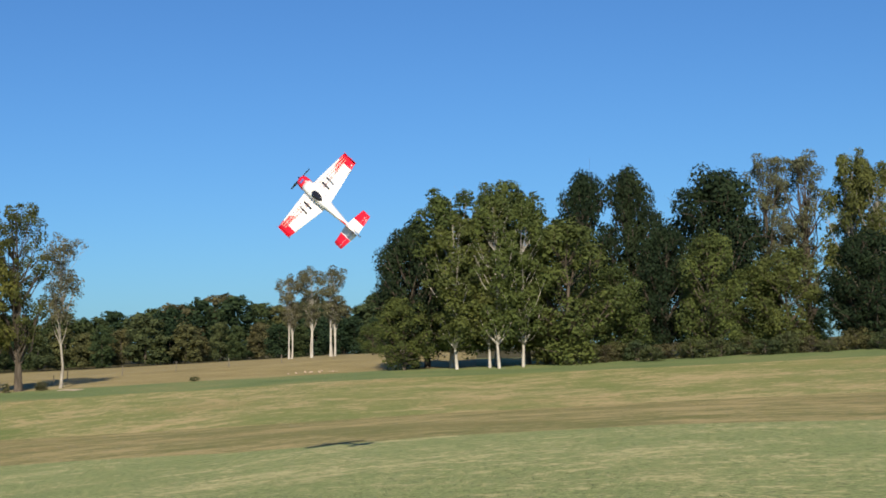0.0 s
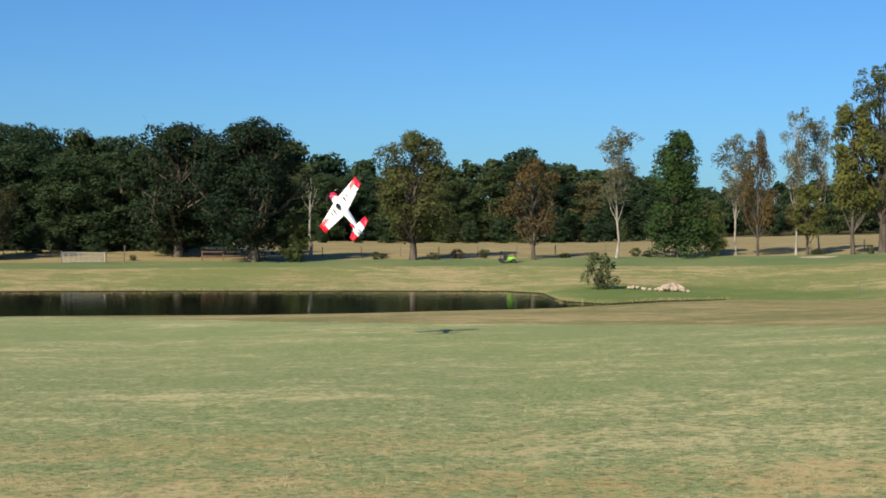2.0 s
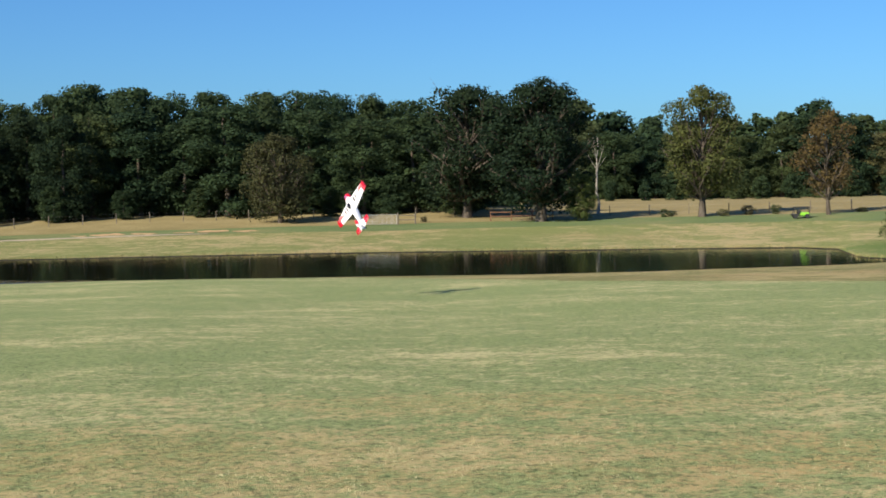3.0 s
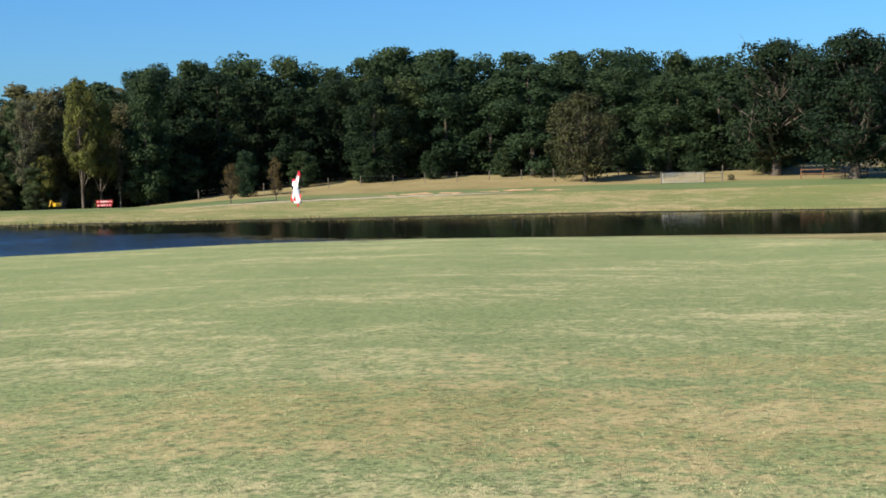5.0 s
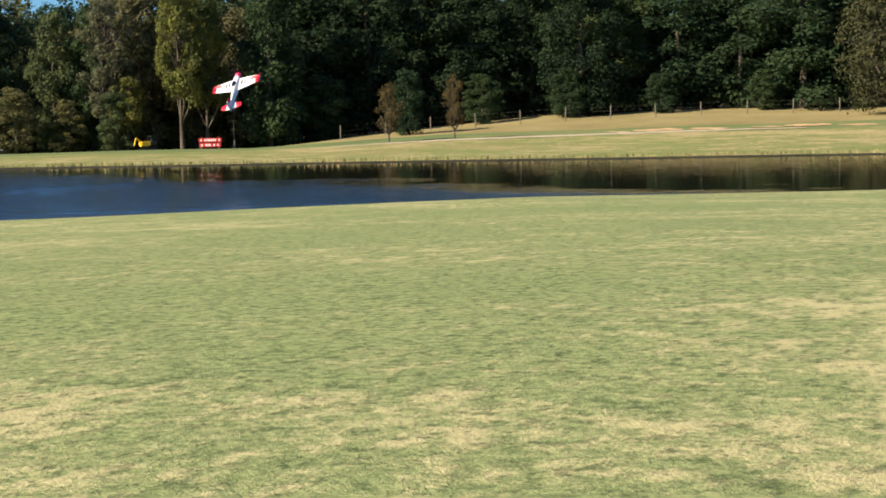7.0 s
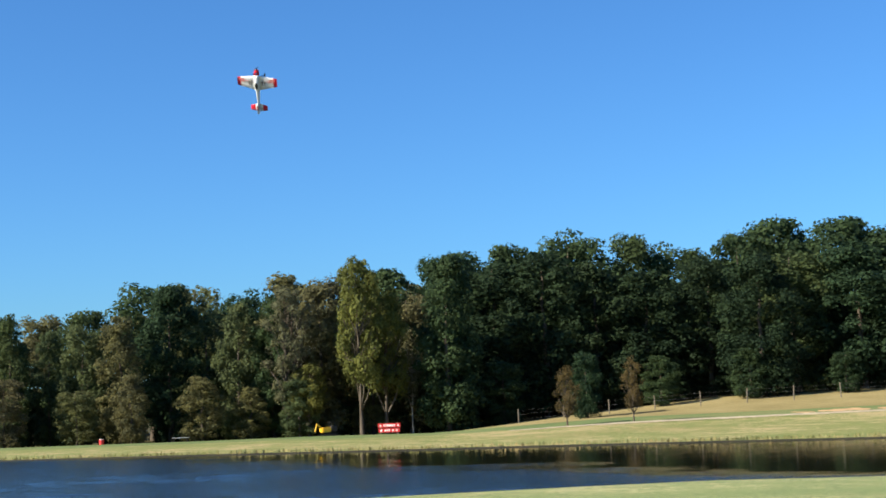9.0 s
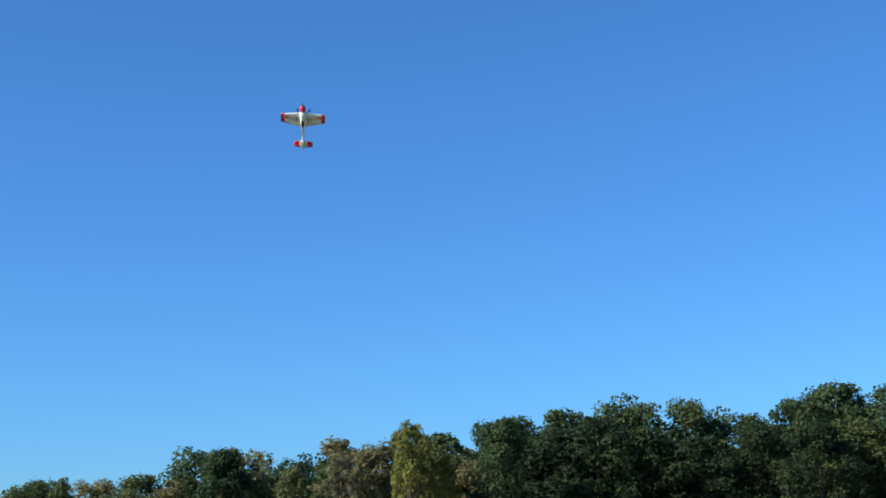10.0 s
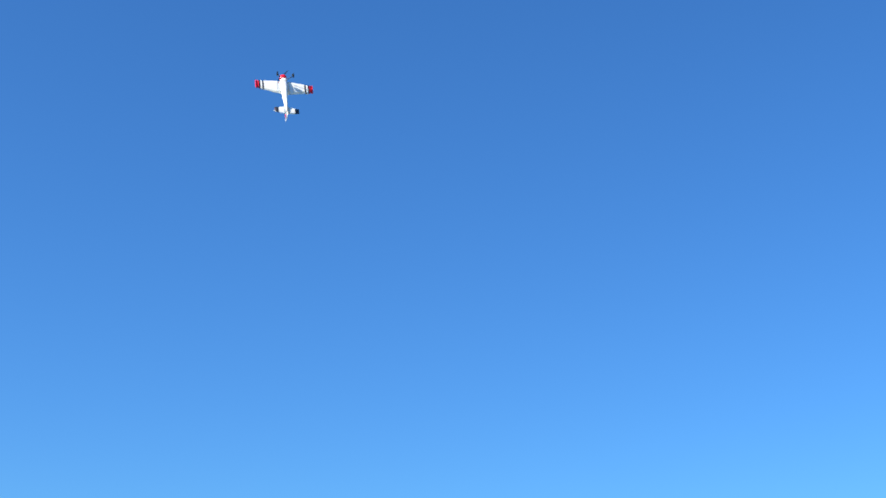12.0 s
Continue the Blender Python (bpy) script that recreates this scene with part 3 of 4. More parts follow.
plant("oak_dark", 1.62, 183, 17.0, 15.0)
plant("oak_dark", 4.51, 193, 16.8, 14.0)
plant("leafy", 0.11, 182, 5.9, 4.2)
plant("dead", -0.53, 200, 10.8, 4.6)
plant("thicket", 11.74, 191, 11.0, 9.6)
plant("russet", 25.38, 174, 4.6, 2.2)
plant("russet", 23.66, 174, 5.0, 1.9)
plant("wood", 24.75, 189, 6.0, 3.0)
plant("yellow", 30.88, 194, 16.6, 4.7)
plant("yellow", 30.2, 197, 14.0, 4.5)
plant("airy", 32.9, 196, 14.5, 5.0)
plant("bare", 32.65, 205, 12.6, 5.5)
plant("bare", 29.51, 200, 8.7, 3.1)
plant("yellow", 32.34, 195, 6.9, 3.7)
plant("palestem", -38.75, 180, 18.5, 7.5)
plant("palestem", -40.02, 181, 20.0, 6.5)
plant("palestem", -40.38, 179, 20.5, 7.0)
plant("palestem", -41.3, 181, 20.0, 7.0)
plant("leafy", -36.7, 183, 9.0, 7.0)
plant("leafy", -42.2, 186, 8.0, 6.0)
plant("oak_dark", -37.6, 190, 15.0, 9.0)
plant("leafy", -45.0, 190, 12.0, 9.0)
plant("oak_dark", -46.8, 196, 17.0, 9.0)
plant("leafy", -50.2, 194, 11.0, 9.0)


# ---- the woods ----
def woods(kinds, az0, az1, d0, d1, tops, step, seed, wide=(8, 12), drop=(0.78, 1.0)):
    """A belt of trees between two bearings, with the skyline's height (slope over the eye) along it."""
    rng = random.Random(seed)
    az = az0
    while az < az1:
        d = rng.uniform(d0, d1)
        top = lerp(az, [a for a, _ in tops], [b for _, b in tops]) * rng.uniform(*drop)
        h = EYE + d * top - ground(az, d)
        plant(rng.choice(kinds), az, d, max(4.0, h), min(h * 0.85, rng.uniform(*wide) * min(1.25, max(0.6, h / 17))))
        az += math.degrees(step / d) * rng.uniform(0.75, 1.25)


SKYLINE = ((4, .046), (5.8, .0474), (7.3, .0566), (9, .0585), (11.8, .0605), (14, .059), (16, .057), (16.8, .0603), (18.6, .0686), (19.9, .0623), (22, .0537), (24.2, .0619), (26.7, .0608), (28.7, .0519), (29.6, .0417), (32.6, .0401), (34.3, .0347), (36.7, .0419), (38, .0308), (39.5, .0298), (50, .029))
RIDGE = ((-62, .03), (-40, .040), (-36.9, .0402), (-35.3, .0427), (-31, .0411), (-29.7, .0441), (-27.1, .0403), (-25.7, .0325), (-24.2, .0336), (-19, .028), (-16.3, .0278), (-13.5, .0333), (-10.4, .0406), (-8.9, .0481), (-6.9, .0401), (-2.6, .0412), (-1, .050), (0, .0564), (3, .050), (5, .046))
woods(["wood"], 4.5, 19.8, 204, 212, SKYLINE, 6.2, 11, (10, 15), (0.74, 1.02))
woods(["wood_dark"], 19.8, 28.6, 204, 212, SKYLINE, 6.0, 31, (10, 15), (0.74, 1.02))
woods(["far"], 3.5, 30, 240, 252, SKYLINE, 6.0, 26, (14, 17), (0.80, 0.95))
woods(["far_fall"], 29, 50, 230, 240, SKYLINE, 6.5, 27, (12, 15), (0.85, 1.0))
woods(["crest"], 4, 29, 219, 234, SKYLINE, 6.0, 12, (9, 13), (1.03, 1.14))
woods(["wood"], 5, 28.5, 200, 203, ((4, .012), (30, .012)), 8.0, 13, (6, 10), (-0.6, 1.6))
woods(["far"], 4, 29, 211, 216, ((4, .008), (30, .008)), 4.5, 23, (7, 10), (-1.0, 1.4))
woods(["fall", "fall", "wood"], 28.5, 50, 197, 205, SKYLINE, 4.2, 14, (6, 9), (0.76, 1.12))
woods(["crest", "fall"], 28.5, 50, 208, 222, SKYLINE, 5.0, 15, (9, 12), (1.10, 1.26))
woods(["fall"], 32.6, 52, 194, 196, ((30, -.003), (60, -.003)), 6.0, 16, (6, 9), (-1.0, 4.0))
woods(["far"], 29, 52, 206, 209, ((30, .004), (60, .004)), 4.5, 24, (6, 9), (-1.0, 1.4))
woods(["wood", "wood", "fall"], -14, 5, 300, 330, RIDGE, 7.5, 17, (11, 15), (0.72, 1.0))
woods(["far"], -13, 5, 345, 370, RIDGE, 8.0, 18, (11, 15), (0.97, 1.08))
woods(["far"], -14, 5, 294, 298, ((-15, .006), (6, .006)), 6.0, 25, (7, 10), (-0.6, 1.5))
woods(["far", "far_fall"], -40, -11, 425, 445, RIDGE, 5.5, 19, (10, 15), (0.45, 0.92))
woods(["far", "far", "far_fall"], -40, -11, 470, 500, RIDGE, 6.0, 20, (13, 18), (0.92, 1.12))
woods(["far"], -62, -39, 330, 360, ((-62, .03), (-39, .03)), 6, 21, (11, 15), (0.7, 1.0))
for bearing in (-4.3, -2.7, -1.2, 0.4):
    plant("far", bearing, 338, 14.5, 15.0)


# ---- small things in the fields ----
def plain(name, colour, rough=0.6, spec=0.4, metal=0.0, grain=0.12, scale=6.0):
    m = Mat(name, rough, spec)
    m.b.inputs["Metallic"].default_value = metal
    n = m.noise(scale, 4, 0.6, m.local())
    m.colour(m.ramp(n, (0.3, [c * (1 - grain) for c in colour]), (0.7, [min(1, c * (1 + grain)) for c in colour])))
    return m.m


WOODPOST = plain("weathered_wood", (0.15, 0.13, 0.105), 0.9, 0.1, 0, 0.35, 4)
FENCEWOOD = plain("brown_fence_wood", (0.16, 0.085, 0.05), 0.9, 0.1, 0, 0.3, 4)
GALV = plain("galvanised_steel", (0.45, 0.45, 0.43), 0.45, 0.5, 0.4)
WIRE = plain("fence_wire", (0.25, 0.24, 0.23), 0.5, 0.4, 0.7)
SIGNRED = plain("sign_red", (0.55, 0.03, 0.03), 0.5)
SIGNWHITE = plain("sign_white", (0.8, 0.78, 0.75), 0.5)
YELLOW = plain("machine_yellow", (0.75, 0.45, 0.03), 0.45)
LIME = plain("lime_paint", (0.22, 0.50, 0.04), 0.4)
DARK = plain("dark_rubber", (0.02, 0.02, 0.02), 0.7)
STONE = plain("pale_stone", (0.36, 0.285, 0.21), 0.9, 0.2, 0, 0.35, 3)
SOIL = plain("bare_orange_soil", (0.44, 0.29, 0.155), 0.95, 0.1, 0, 0.3, 0.8)
TRACK = plain("pale_gravel", (0.37, 0.31, 0.22), 0.95, 0.1, 0, 0.25, 1.5)


def boxed(bm, size, at, bevel=0.0, turn=None):
    m = Matrix.Translation(at) @ (turn or Matrix.Identity(4)) @ Matrix.Diagonal((*size, 1))
    r = bmesh.ops.create_cube(bm, size=1, matrix=m)
    if bevel:
        edges = {e for v in r["verts"] for e in v.link_edges}
        bmesh.ops.bevel(bm, geom=list(edges), offset=bevel, segments=2, affect='EDGES')


def rod(bm, a, b, r, sides=8):
    a, b = Vector(a), Vector(b)
    m = Matrix.Translation((a + b) / 2) @ (b - a).to_track_quat('Z', 'Y').to_matrix().to_4x4()
    bmesh.ops.create_cone(bm, cap_ends=True, segments=sides, radius1=r, radius2=r, depth=(b - a).length, matrix=m)


def part(name, bm, material, parent, label=""):
    me = bpy.data.meshes.new(name)
    bm.to_mesh(me)
    bm.free()
    me.materials.append(material)
    ob = new(name, me)
    ob.parent = parent
    if label:
        tagged(ob, label)
    return ob


def standing(name, az, d, label, category, turn=0.0, up=0.0):
    """An empty thing on the ground that faces the lawn."""
    ob = new(name)
    ob.matrix_basis = Matrix.Translation(spot(az, d, up)) @ pose(0, 0, 0, 0, 0, az + turn)
    return tagged(ob, label, category)


def fence(az0, az1, d0, d1, gap, tall):
    root = standing("fence", (az0 + az1) / 2, (d0 + d1) / 2, "weathered post and wire fence along the hay field", "fence")
    inv = root.matrix_basis.inverted()
    bm = bmesh.new()
    rod(bm, (0, 0, -0.3), (0, 0, tall), 0.055)
    bmesh.ops.create_cone(bm, cap_ends=True, segments=8, radius1=0.055, radius2=0.03, depth=0.06, matrix=Matrix.Translation((0, 0, tall + 0.03)))
    post = part("post", bm, WOODPOST, root)
    n = max(2, int(radians(az1 - az0) * (d0 + d1) / 2 / gap))
    rng = random.Random(int(az0 * 10))
    feet = []
    for i in range(n + 1):
        s = i / n
        feet.append(inv @ spot(az0 + (az1 - az0) * s, d0 + (d1 - d0) * s))
        ob = post if i == 0 else new("post", post.data)
        ob.parent = root
        ob.matrix_basis = Matrix.Translation(feet[-1]) @ pose(0, 0, 0, rng.uniform(-3, 3), rng.uniform(-3, 3), rng.uniform(0, 90))
    for h in (0.35, 0.75, 1.1):
        bm = bmesh.new()
        for a, b in zip(feet, feet[1:]):
            rod(bm, a + Vector((0, 0, h * tall / 1.2)), b + Vector((0, 0, h * tall / 1.2)), 0.004, 4)
        part("wire", bm, WIRE, root)


fence(-38, -24, 232, 214, 7.0, 1.4)
fence(-23.5, -10, 196, 193, 6.0, 1.3)
fence(-10, 6.5, 191, 196, 5.0, 1.25)
fence(9.2, 26.6, 198, 195, 4.2, 1.3)


def gate():
    """Pale tubular field gate between two posts."""
    root = standing("field_gate", 8.0, 184, "pale galvanised tubular field gate, closed", "gate")
    w, h = 4.9, 1.25
    bm = bmesh.new()
    for x in (-w / 2, w / 2):
        rod(bm, (x, 0, 0.12), (x, 0, h), 0.03)
    for z in (0.12, h):
        rod(bm, (-w / 2, 0, z), (w / 2, 0, z), 0.03)
    part("gate_frame", bm, GALV, root)
    for i in range(1, 7):
        bm = bmesh.new()
        rod(bm, (-w / 2, 0, 0.12 + (h - 0.12) * i / 7), (w / 2, 0, 0.12 + (h - 0.12) * i / 7), 0.017)
        part("bar", bm, GALV, root)
    for i in range(1, 8):
        bm = bmesh.new()
        rod(bm, (-w / 2 + w * i / 8, 0, 0.12), (-w / 2 + w * i / 8, 0, h), 0.015)
        part("upright", bm, GALV, root)
    for x in (-w / 2 - 0.15, w / 2 + 0.15):
        bm = bmesh.new()
        rod(bm, (x, 0, -0.3), (x, 0, 1.45), 0.085)
        part("post", bm, WOODPOST, root)
    bm = bmesh.new()
    for z in (0.6, 1.15):
        rod(bm, (w / 2 + 0.15, 0, z), (w / 2 + 2.3, 0.1, z), 0.05)
    part("rail", bm, WOODPOST, root)
    bm = bmesh.new()
    rod(bm, (w / 2 + 2.3, 0.1, -0.3), (w / 2 + 2.3, 0.1, 1.35), 0.085)
    part("post", bm, WOODPOST, root)


gate()


def rail_fence(az0, az1, d, bays):
    """Short run of brown wooden fence with two rails."""
    root = standing("rail_fence", (az0 + az1) / 2, d, "brown wooden fence with two rails under the trees", "fence")
    inv = root.matrix_basis.inverted()
    feet = [inv @ spot(az0 + (az1 - az0) * i / bays, d) for i in range(bays + 1)]
    for p in feet:
        bm = bmesh.new()
        boxed(bm, (0.14, 0.14, 1.5), p + Vector((0, 0, 0.5)), 0.015)
        part("post", bm, FENCEWOOD, root)
    for a, b in zip(feet, feet[1:]):
        for h in (0.55, 1.08):
            bm = bmesh.new()
            boxed(bm, ((b - a).length, 0.05, 0.13), (a + b) / 2 + Vector((0, -0.09, h)), 0.01)
            part("rail", bm, FENCEWOOD, root)


rail_fence(3.6, 1.2, 186, 3)


def sign():
    """Two red boards with white lettering that cannot be read, on posts."""
    root = standing("sign", 30.12, 189, "red sign of two boards with worn white lettering on posts", "sign")
    for z, w, h, rows in ((0.82, 2.0, 0.36, 8), (0.38, 1.9, 0.34, 6)):
        bm = bmesh.new()
        boxed(bm, (w, 0.04, h), (0, -0.06, z), 0.008)
        b = part("board", bm, SIGNRED, root)
        rng = random.Random(rows)
        x = -w * 0.42
        while x < w * 0.40:
            k = rng.uniform(0.10, 0.17)
            bm = bmesh.new()
            boxed(bm, (k, 0.006, h * 0.5), (x + k / 2, -0.084, z))
            part("lettering", bm, SIGNWHITE, b, "white bar")
            x += k + (0.05 if rng.random() < 0.75 else 0.22)
    for x in (-0.75, 0.75):
        bm = bmesh.new()
        boxed(bm, (0.09, 0.09, 1.35), (x, 0.01, 0.4))
        part("post", bm, WOODPOST, root)


sign()


def machine():
    """Small yellow tracked machine parked by the trees."""
    root = standing("small_digger", 31.75, 189, "small yellow digger parked at the edge of the woods", "digger", 25)
    bm = bmesh.new()
    boxed(bm, (0.9, 0.7, 0.45), (-0.35, 0, 0.62), 0.08)
    part("body", bm, YELLOW, root)
    bm = bmesh.new()
    boxed(bm, (0.5, 0.6, 0.5), (0.45, 0, 0.7), 0.05)
    part("engine_cover", bm, DARK, root)
    for y in (-0.42, 0.42):
        bm = bmesh.new()
        boxed(bm, (1.5, 0.24, 0.36), (0, y, 0.18), 0.12)
        part("track", bm, DARK, root)
    bm = bmesh.new()
    rod(bm, (-0.7, 0, 0.8), (-1.15, 0, 1.15), 0.07)
    rod(bm, (-1.15, 0, 1.15), (-1.35, 0, 0.45), 0.06)
    part("arm", bm, YELLOW, root)
    bm = bmesh.new()
    for x in (0.15, 0.7):
        for y in (-0.3, 0.3):
            rod(bm, (x, y, 0.8), (x, y, 1.25), 0.025)
    boxed(bm, (0.75, 0.75, 0.04), (0.42, 0, 1.27), 0.01)
    part("canopy", bm, DARK, root)


machine()


def cart():
    """Lime green utility cart under a dark roof frame."""
    root = standing("utility_cart", -8.2, 178, "lime green utility cart with a dark roof frame", "cart", 8)
    bm = bmesh.new()
    boxed(bm, (1.1, 1.1, 0.42), (0.25, 0, 0.5), 0.1)
    part("bonnet", bm, LIME, root)
    bm = bmesh.new()
    boxed(bm, (1.0, 1.1, 0.22), (-0.75, 0, 0.42), 0.05)
    part("bed", bm, DARK, root)
    bm = bmesh.new()
    boxed(bm, (0.45, 1.0, 0.4), (-0.35, 0, 0.75), 0.06)
    part("seat", bm, DARK, root)
    for x in (-1.0, 0.85):
        for y in (-0.5, 0.5):
            bm = bmesh.new()
            rod(bm, (x, y, 0.45), (x * 0.85, y, 1.3), 0.035)
            part("roof_post", bm, DARK, root)
    bm = bmesh.new()
    boxed(bm, (1.9, 1.15, 0.07), (-0.05, 0, 1.33), 0.02)
    part("roof", bm, DARK, root)
    for x in (-0.8, 0.55):
        for y in (-0.52, 0.52):
            bm = bmesh.new()
            rod(bm, (x, y - 0.09, 0.27), (x, y + 0.09, 0.27), 0.27, 16)
            part("wheel", bm, DARK, root)


cart()


def stone(seed, size):
    rng = random.Random(seed)
    bm = bmesh.new()
    bmesh.ops.create_icosphere(bm, subdivisions=2, radius=0.5)
    o = Vector((seed * 3.1, 0, 0))
    for v in bm.verts:
        v.co *= 1 + 0.5 * noise.noise(v.co * 1.7 + o)
        v.co.x *= size * rng.uniform(0.9, 1.1)
        v.co.y *= size
        v.co.z *= size * 0.75
    me = bpy.data.meshes.new("stone")
    bm.to_mesh(me)
    bm.free()
    me.materials.append(STONE)
    return me


STONES = [stone(i, 0.9) for i in range(6)]


def rocks(az, d, n, wide, deep, big, small, seed):
    rng = random.Random(seed)
    for i in range(n):
        u, v = rng.gauss(0, 0.42), rng.gauss(0, 0.35)
        a, e = az + math.degrees(u * wide / d), d + v * deep
        s = rng.uniform(small, big) * (1 - 0.4 * min(1, abs(u)))
        lift = max(0, 0.35 - 0.4 * abs(u) - 0.15 * abs(v)) * big * (i % 3)
        ob = new("rock", STONES[rng.randrange(6)])
        ob.matrix_basis = Matrix.Translation(spot(a, e, 0.22 * s + lift * 0.4)) @ pose(0, 0, 0, rng.uniform(-25, 25), rng.uniform(-25, 25), rng.uniform(0, 360)) @ Matrix.Diagonal((s, s, s, 1))
        tagged(ob, "pale buff rock lying in a heap on the grass", "rock", "rocks in the heap")


rocks(-14.4, 136.5, 26, 1.8, 1.2, 1.1, 0.36, 3)
rocks(-13.2, 136.5, 12, 2.0, 1.2, 0.55, 0.25, 4)
rocks(-33.2, 190, 16, 5.0, 2.0, 0.45, 0.2, 5)


def stake():
    root = standing("stake", -21.39, 128, "thin weathered wooden stake in the rough grass", "stake")
    bm = bmesh.new()
    rod(bm, (0, 0, -0.2), (0.02, 0, 1.1), 0.045)
    bmesh.ops.create_cone(bm, cap_ends=True, segments=8, radius1=0.045, radius2=0.01, depth=0.08, matrix=Matrix.Translation((0.02, 0, 1.13)))
    part("shaft", bm, WOODPOST, root)


stake()
plant("bush", -11.7, 135.5, 3.2, 2.6)
for k in range(22):
    plant("bush", -42.6 - k * 0.6 + random.uniform(-.2, .2), random.uniform(180, 186), random.uniform(1.0, 2.6), random.uniform(2.5, 4.5))
for a in (-7.4, -6.2, -5.4, -3.4, -2.9, -10.5, -12.9, -13.7, -19.9, -21.6, -22.9, -28.5, 6.3):
    plant("bush", a + random.uniform(-.2, .2), random.uniform(184, 188), random.uniform(0.5, 1.1), random.uniform(0.8, 1.9))


def sheet(name, az0, az1, d_at, deep, mat, label, category, ragged=0.5, lift=0.08):
    """A worn strip laid on the grass, with a ragged edge."""
    bm = bmesh.new()
    n = 60
    rows = []
    for i in range(n + 1):
        s = i / n
        az = az0 + (az1 - az0) * s
        d = d_at(s)
        taper = math.sin(math.pi * min(1, max(0.03, s))) ** 0.35
        j = 1 + ragged * noise.noise(Vector((az * 3.0, d, 1.0)))
        w = deep * taper * max(0.12, j)
        off = ragged * noise.noise(Vector((az * 2.2, 7.0, d)))
        rows.append([bm.verts.new(spot(az, d + w * k + off, 0.03 + lift * taper * up)) for k, up in ((-0.5, 0), (-0.17, 0.5), (0.17, 1.0), (0.5, 0))])
    for r, q in zip(rows, rows[1:]):
        for k in range(3):
            bm.faces.new((r[k], q[k], q[k + 1], r[k + 1]))
    bmesh.ops.recalc_face_normals(bm, faces=bm.faces)
    me = bpy.data.meshes.new(name)
    bm.to_mesh(me)
    bm.free()
    me.materials.append(mat)
    tagged(new(name, me), label, category, kind="structure")


for a0, a1, dd, deep, lift in ((12.6, 13.6, 178, 2.2, .12), (13.7, 14.9, 179, 3.0, .2), (15.0, 15.8, 178, 2.0, .1), (16.4, 17.4, 177.5, 2.4, .15), (17.6, 18.9, 178, 3.4, .22), (19.0, 19.6, 177, 1.8, .1)):
    sheet("bare_soil", a0, a1, lambda s: dd + 0.8 * s, deep, SOIL, "bare orange soil worn into the grass bank", "soil", 1.3, lift * 0.4)
sheet("track", 14.5, 27.0, lambda s: 175 - 3.0 * s, 1.6, TRACK, "narrow pale gravel track across the grass", "track", 0.6)
sheet("bare_soil", -20.6, -19.2, lambda s: 181, 2.2, TRACK, "pale bare ground between the trees", "soil", 1.0)
sheet("bare_soil", -24.6, -23.6, lambda s: 182, 2.2, TRACK, "pale bare ground between the trees", "soil", 1.0)


def far_bits():
    a = standing("marker_drum", 37.86, 192, "small red drum in the grass by the woods", "drum")
    bm = bmesh.new()
    rod(bm, (0, 0, 0), (0, 0, 0.5), 0.22, 14)
    part("drum", bm, SIGNRED, a)
    bm = bmesh.new()
    rod(bm, (0, 0, 0.5), (0, 0, 0.53), 0.24, 14)
    part("lid", bm, SIGNWHITE, a)
    b = standing("bench", 35.79, 193, "low pale bench in the grass by the woods", "bench")
    bm = bmesh.new()
    boxed(bm, (1.5, 0.35, 0.06), (0, 0, 0.42), 0.01)
    part("seat", bm, GALV, b)
    for x in (-0.6, 0.6):
        bm = bmesh.new()
        boxed(bm, (0.08, 0.32, 0.42), (x, 0, 0.2), 0.01)
        part("leg", bm, DARK, b)
    c = standing("hay_bale", -36.75, 300, "white wrapped round hay bale on the far field", "hay bale", 20)
    bm = bmesh.new()
    rod(bm, (-0.9, 0, 0.7), (0.9, 0, 0.7), 0.72, 20)
    part("bale", bm, SIGNWHITE, c)


far_bits()


def shore_grass():
    """Uncut blades along the pond's edges."""
    rng = np.random.default_rng(8)
    verts, faces = [], []
    for which, n, hi in ((6, 5200, 0.22), (4, 1200, 0.04)):
        for i in range(n):
            az = rng.uniform(-17, 55 if which == 6 else 6)
            d = profile(az)[which][0] + (rng.random() * 1.3 - 0.15) * (1 if which == 6 else -1)
            p = spot(az, d, -0.03)
            h = hi * (0.5 + rng.random())
            a = rng.random() * math.pi
            w = 0.02 + 0.03 * rng.random()
            u = Vector((math.cos(a) * w, math.sin(a) * w, 0))
            tip = Vector((rng.normal() * 0.05, rng.normal() * 0.05, h))
            b = len(verts)
            verts += [p - u, p + u, p + tip]
            faces.append((b, b + 1, b + 2))
    me = mesh_of("shore_grass", verts, faces, ROUGH, False)
    tagged(new("shore_grass", me), "uncut green and brown grass along the pond's edge", "grass", kind="stuff")


shore_grass()


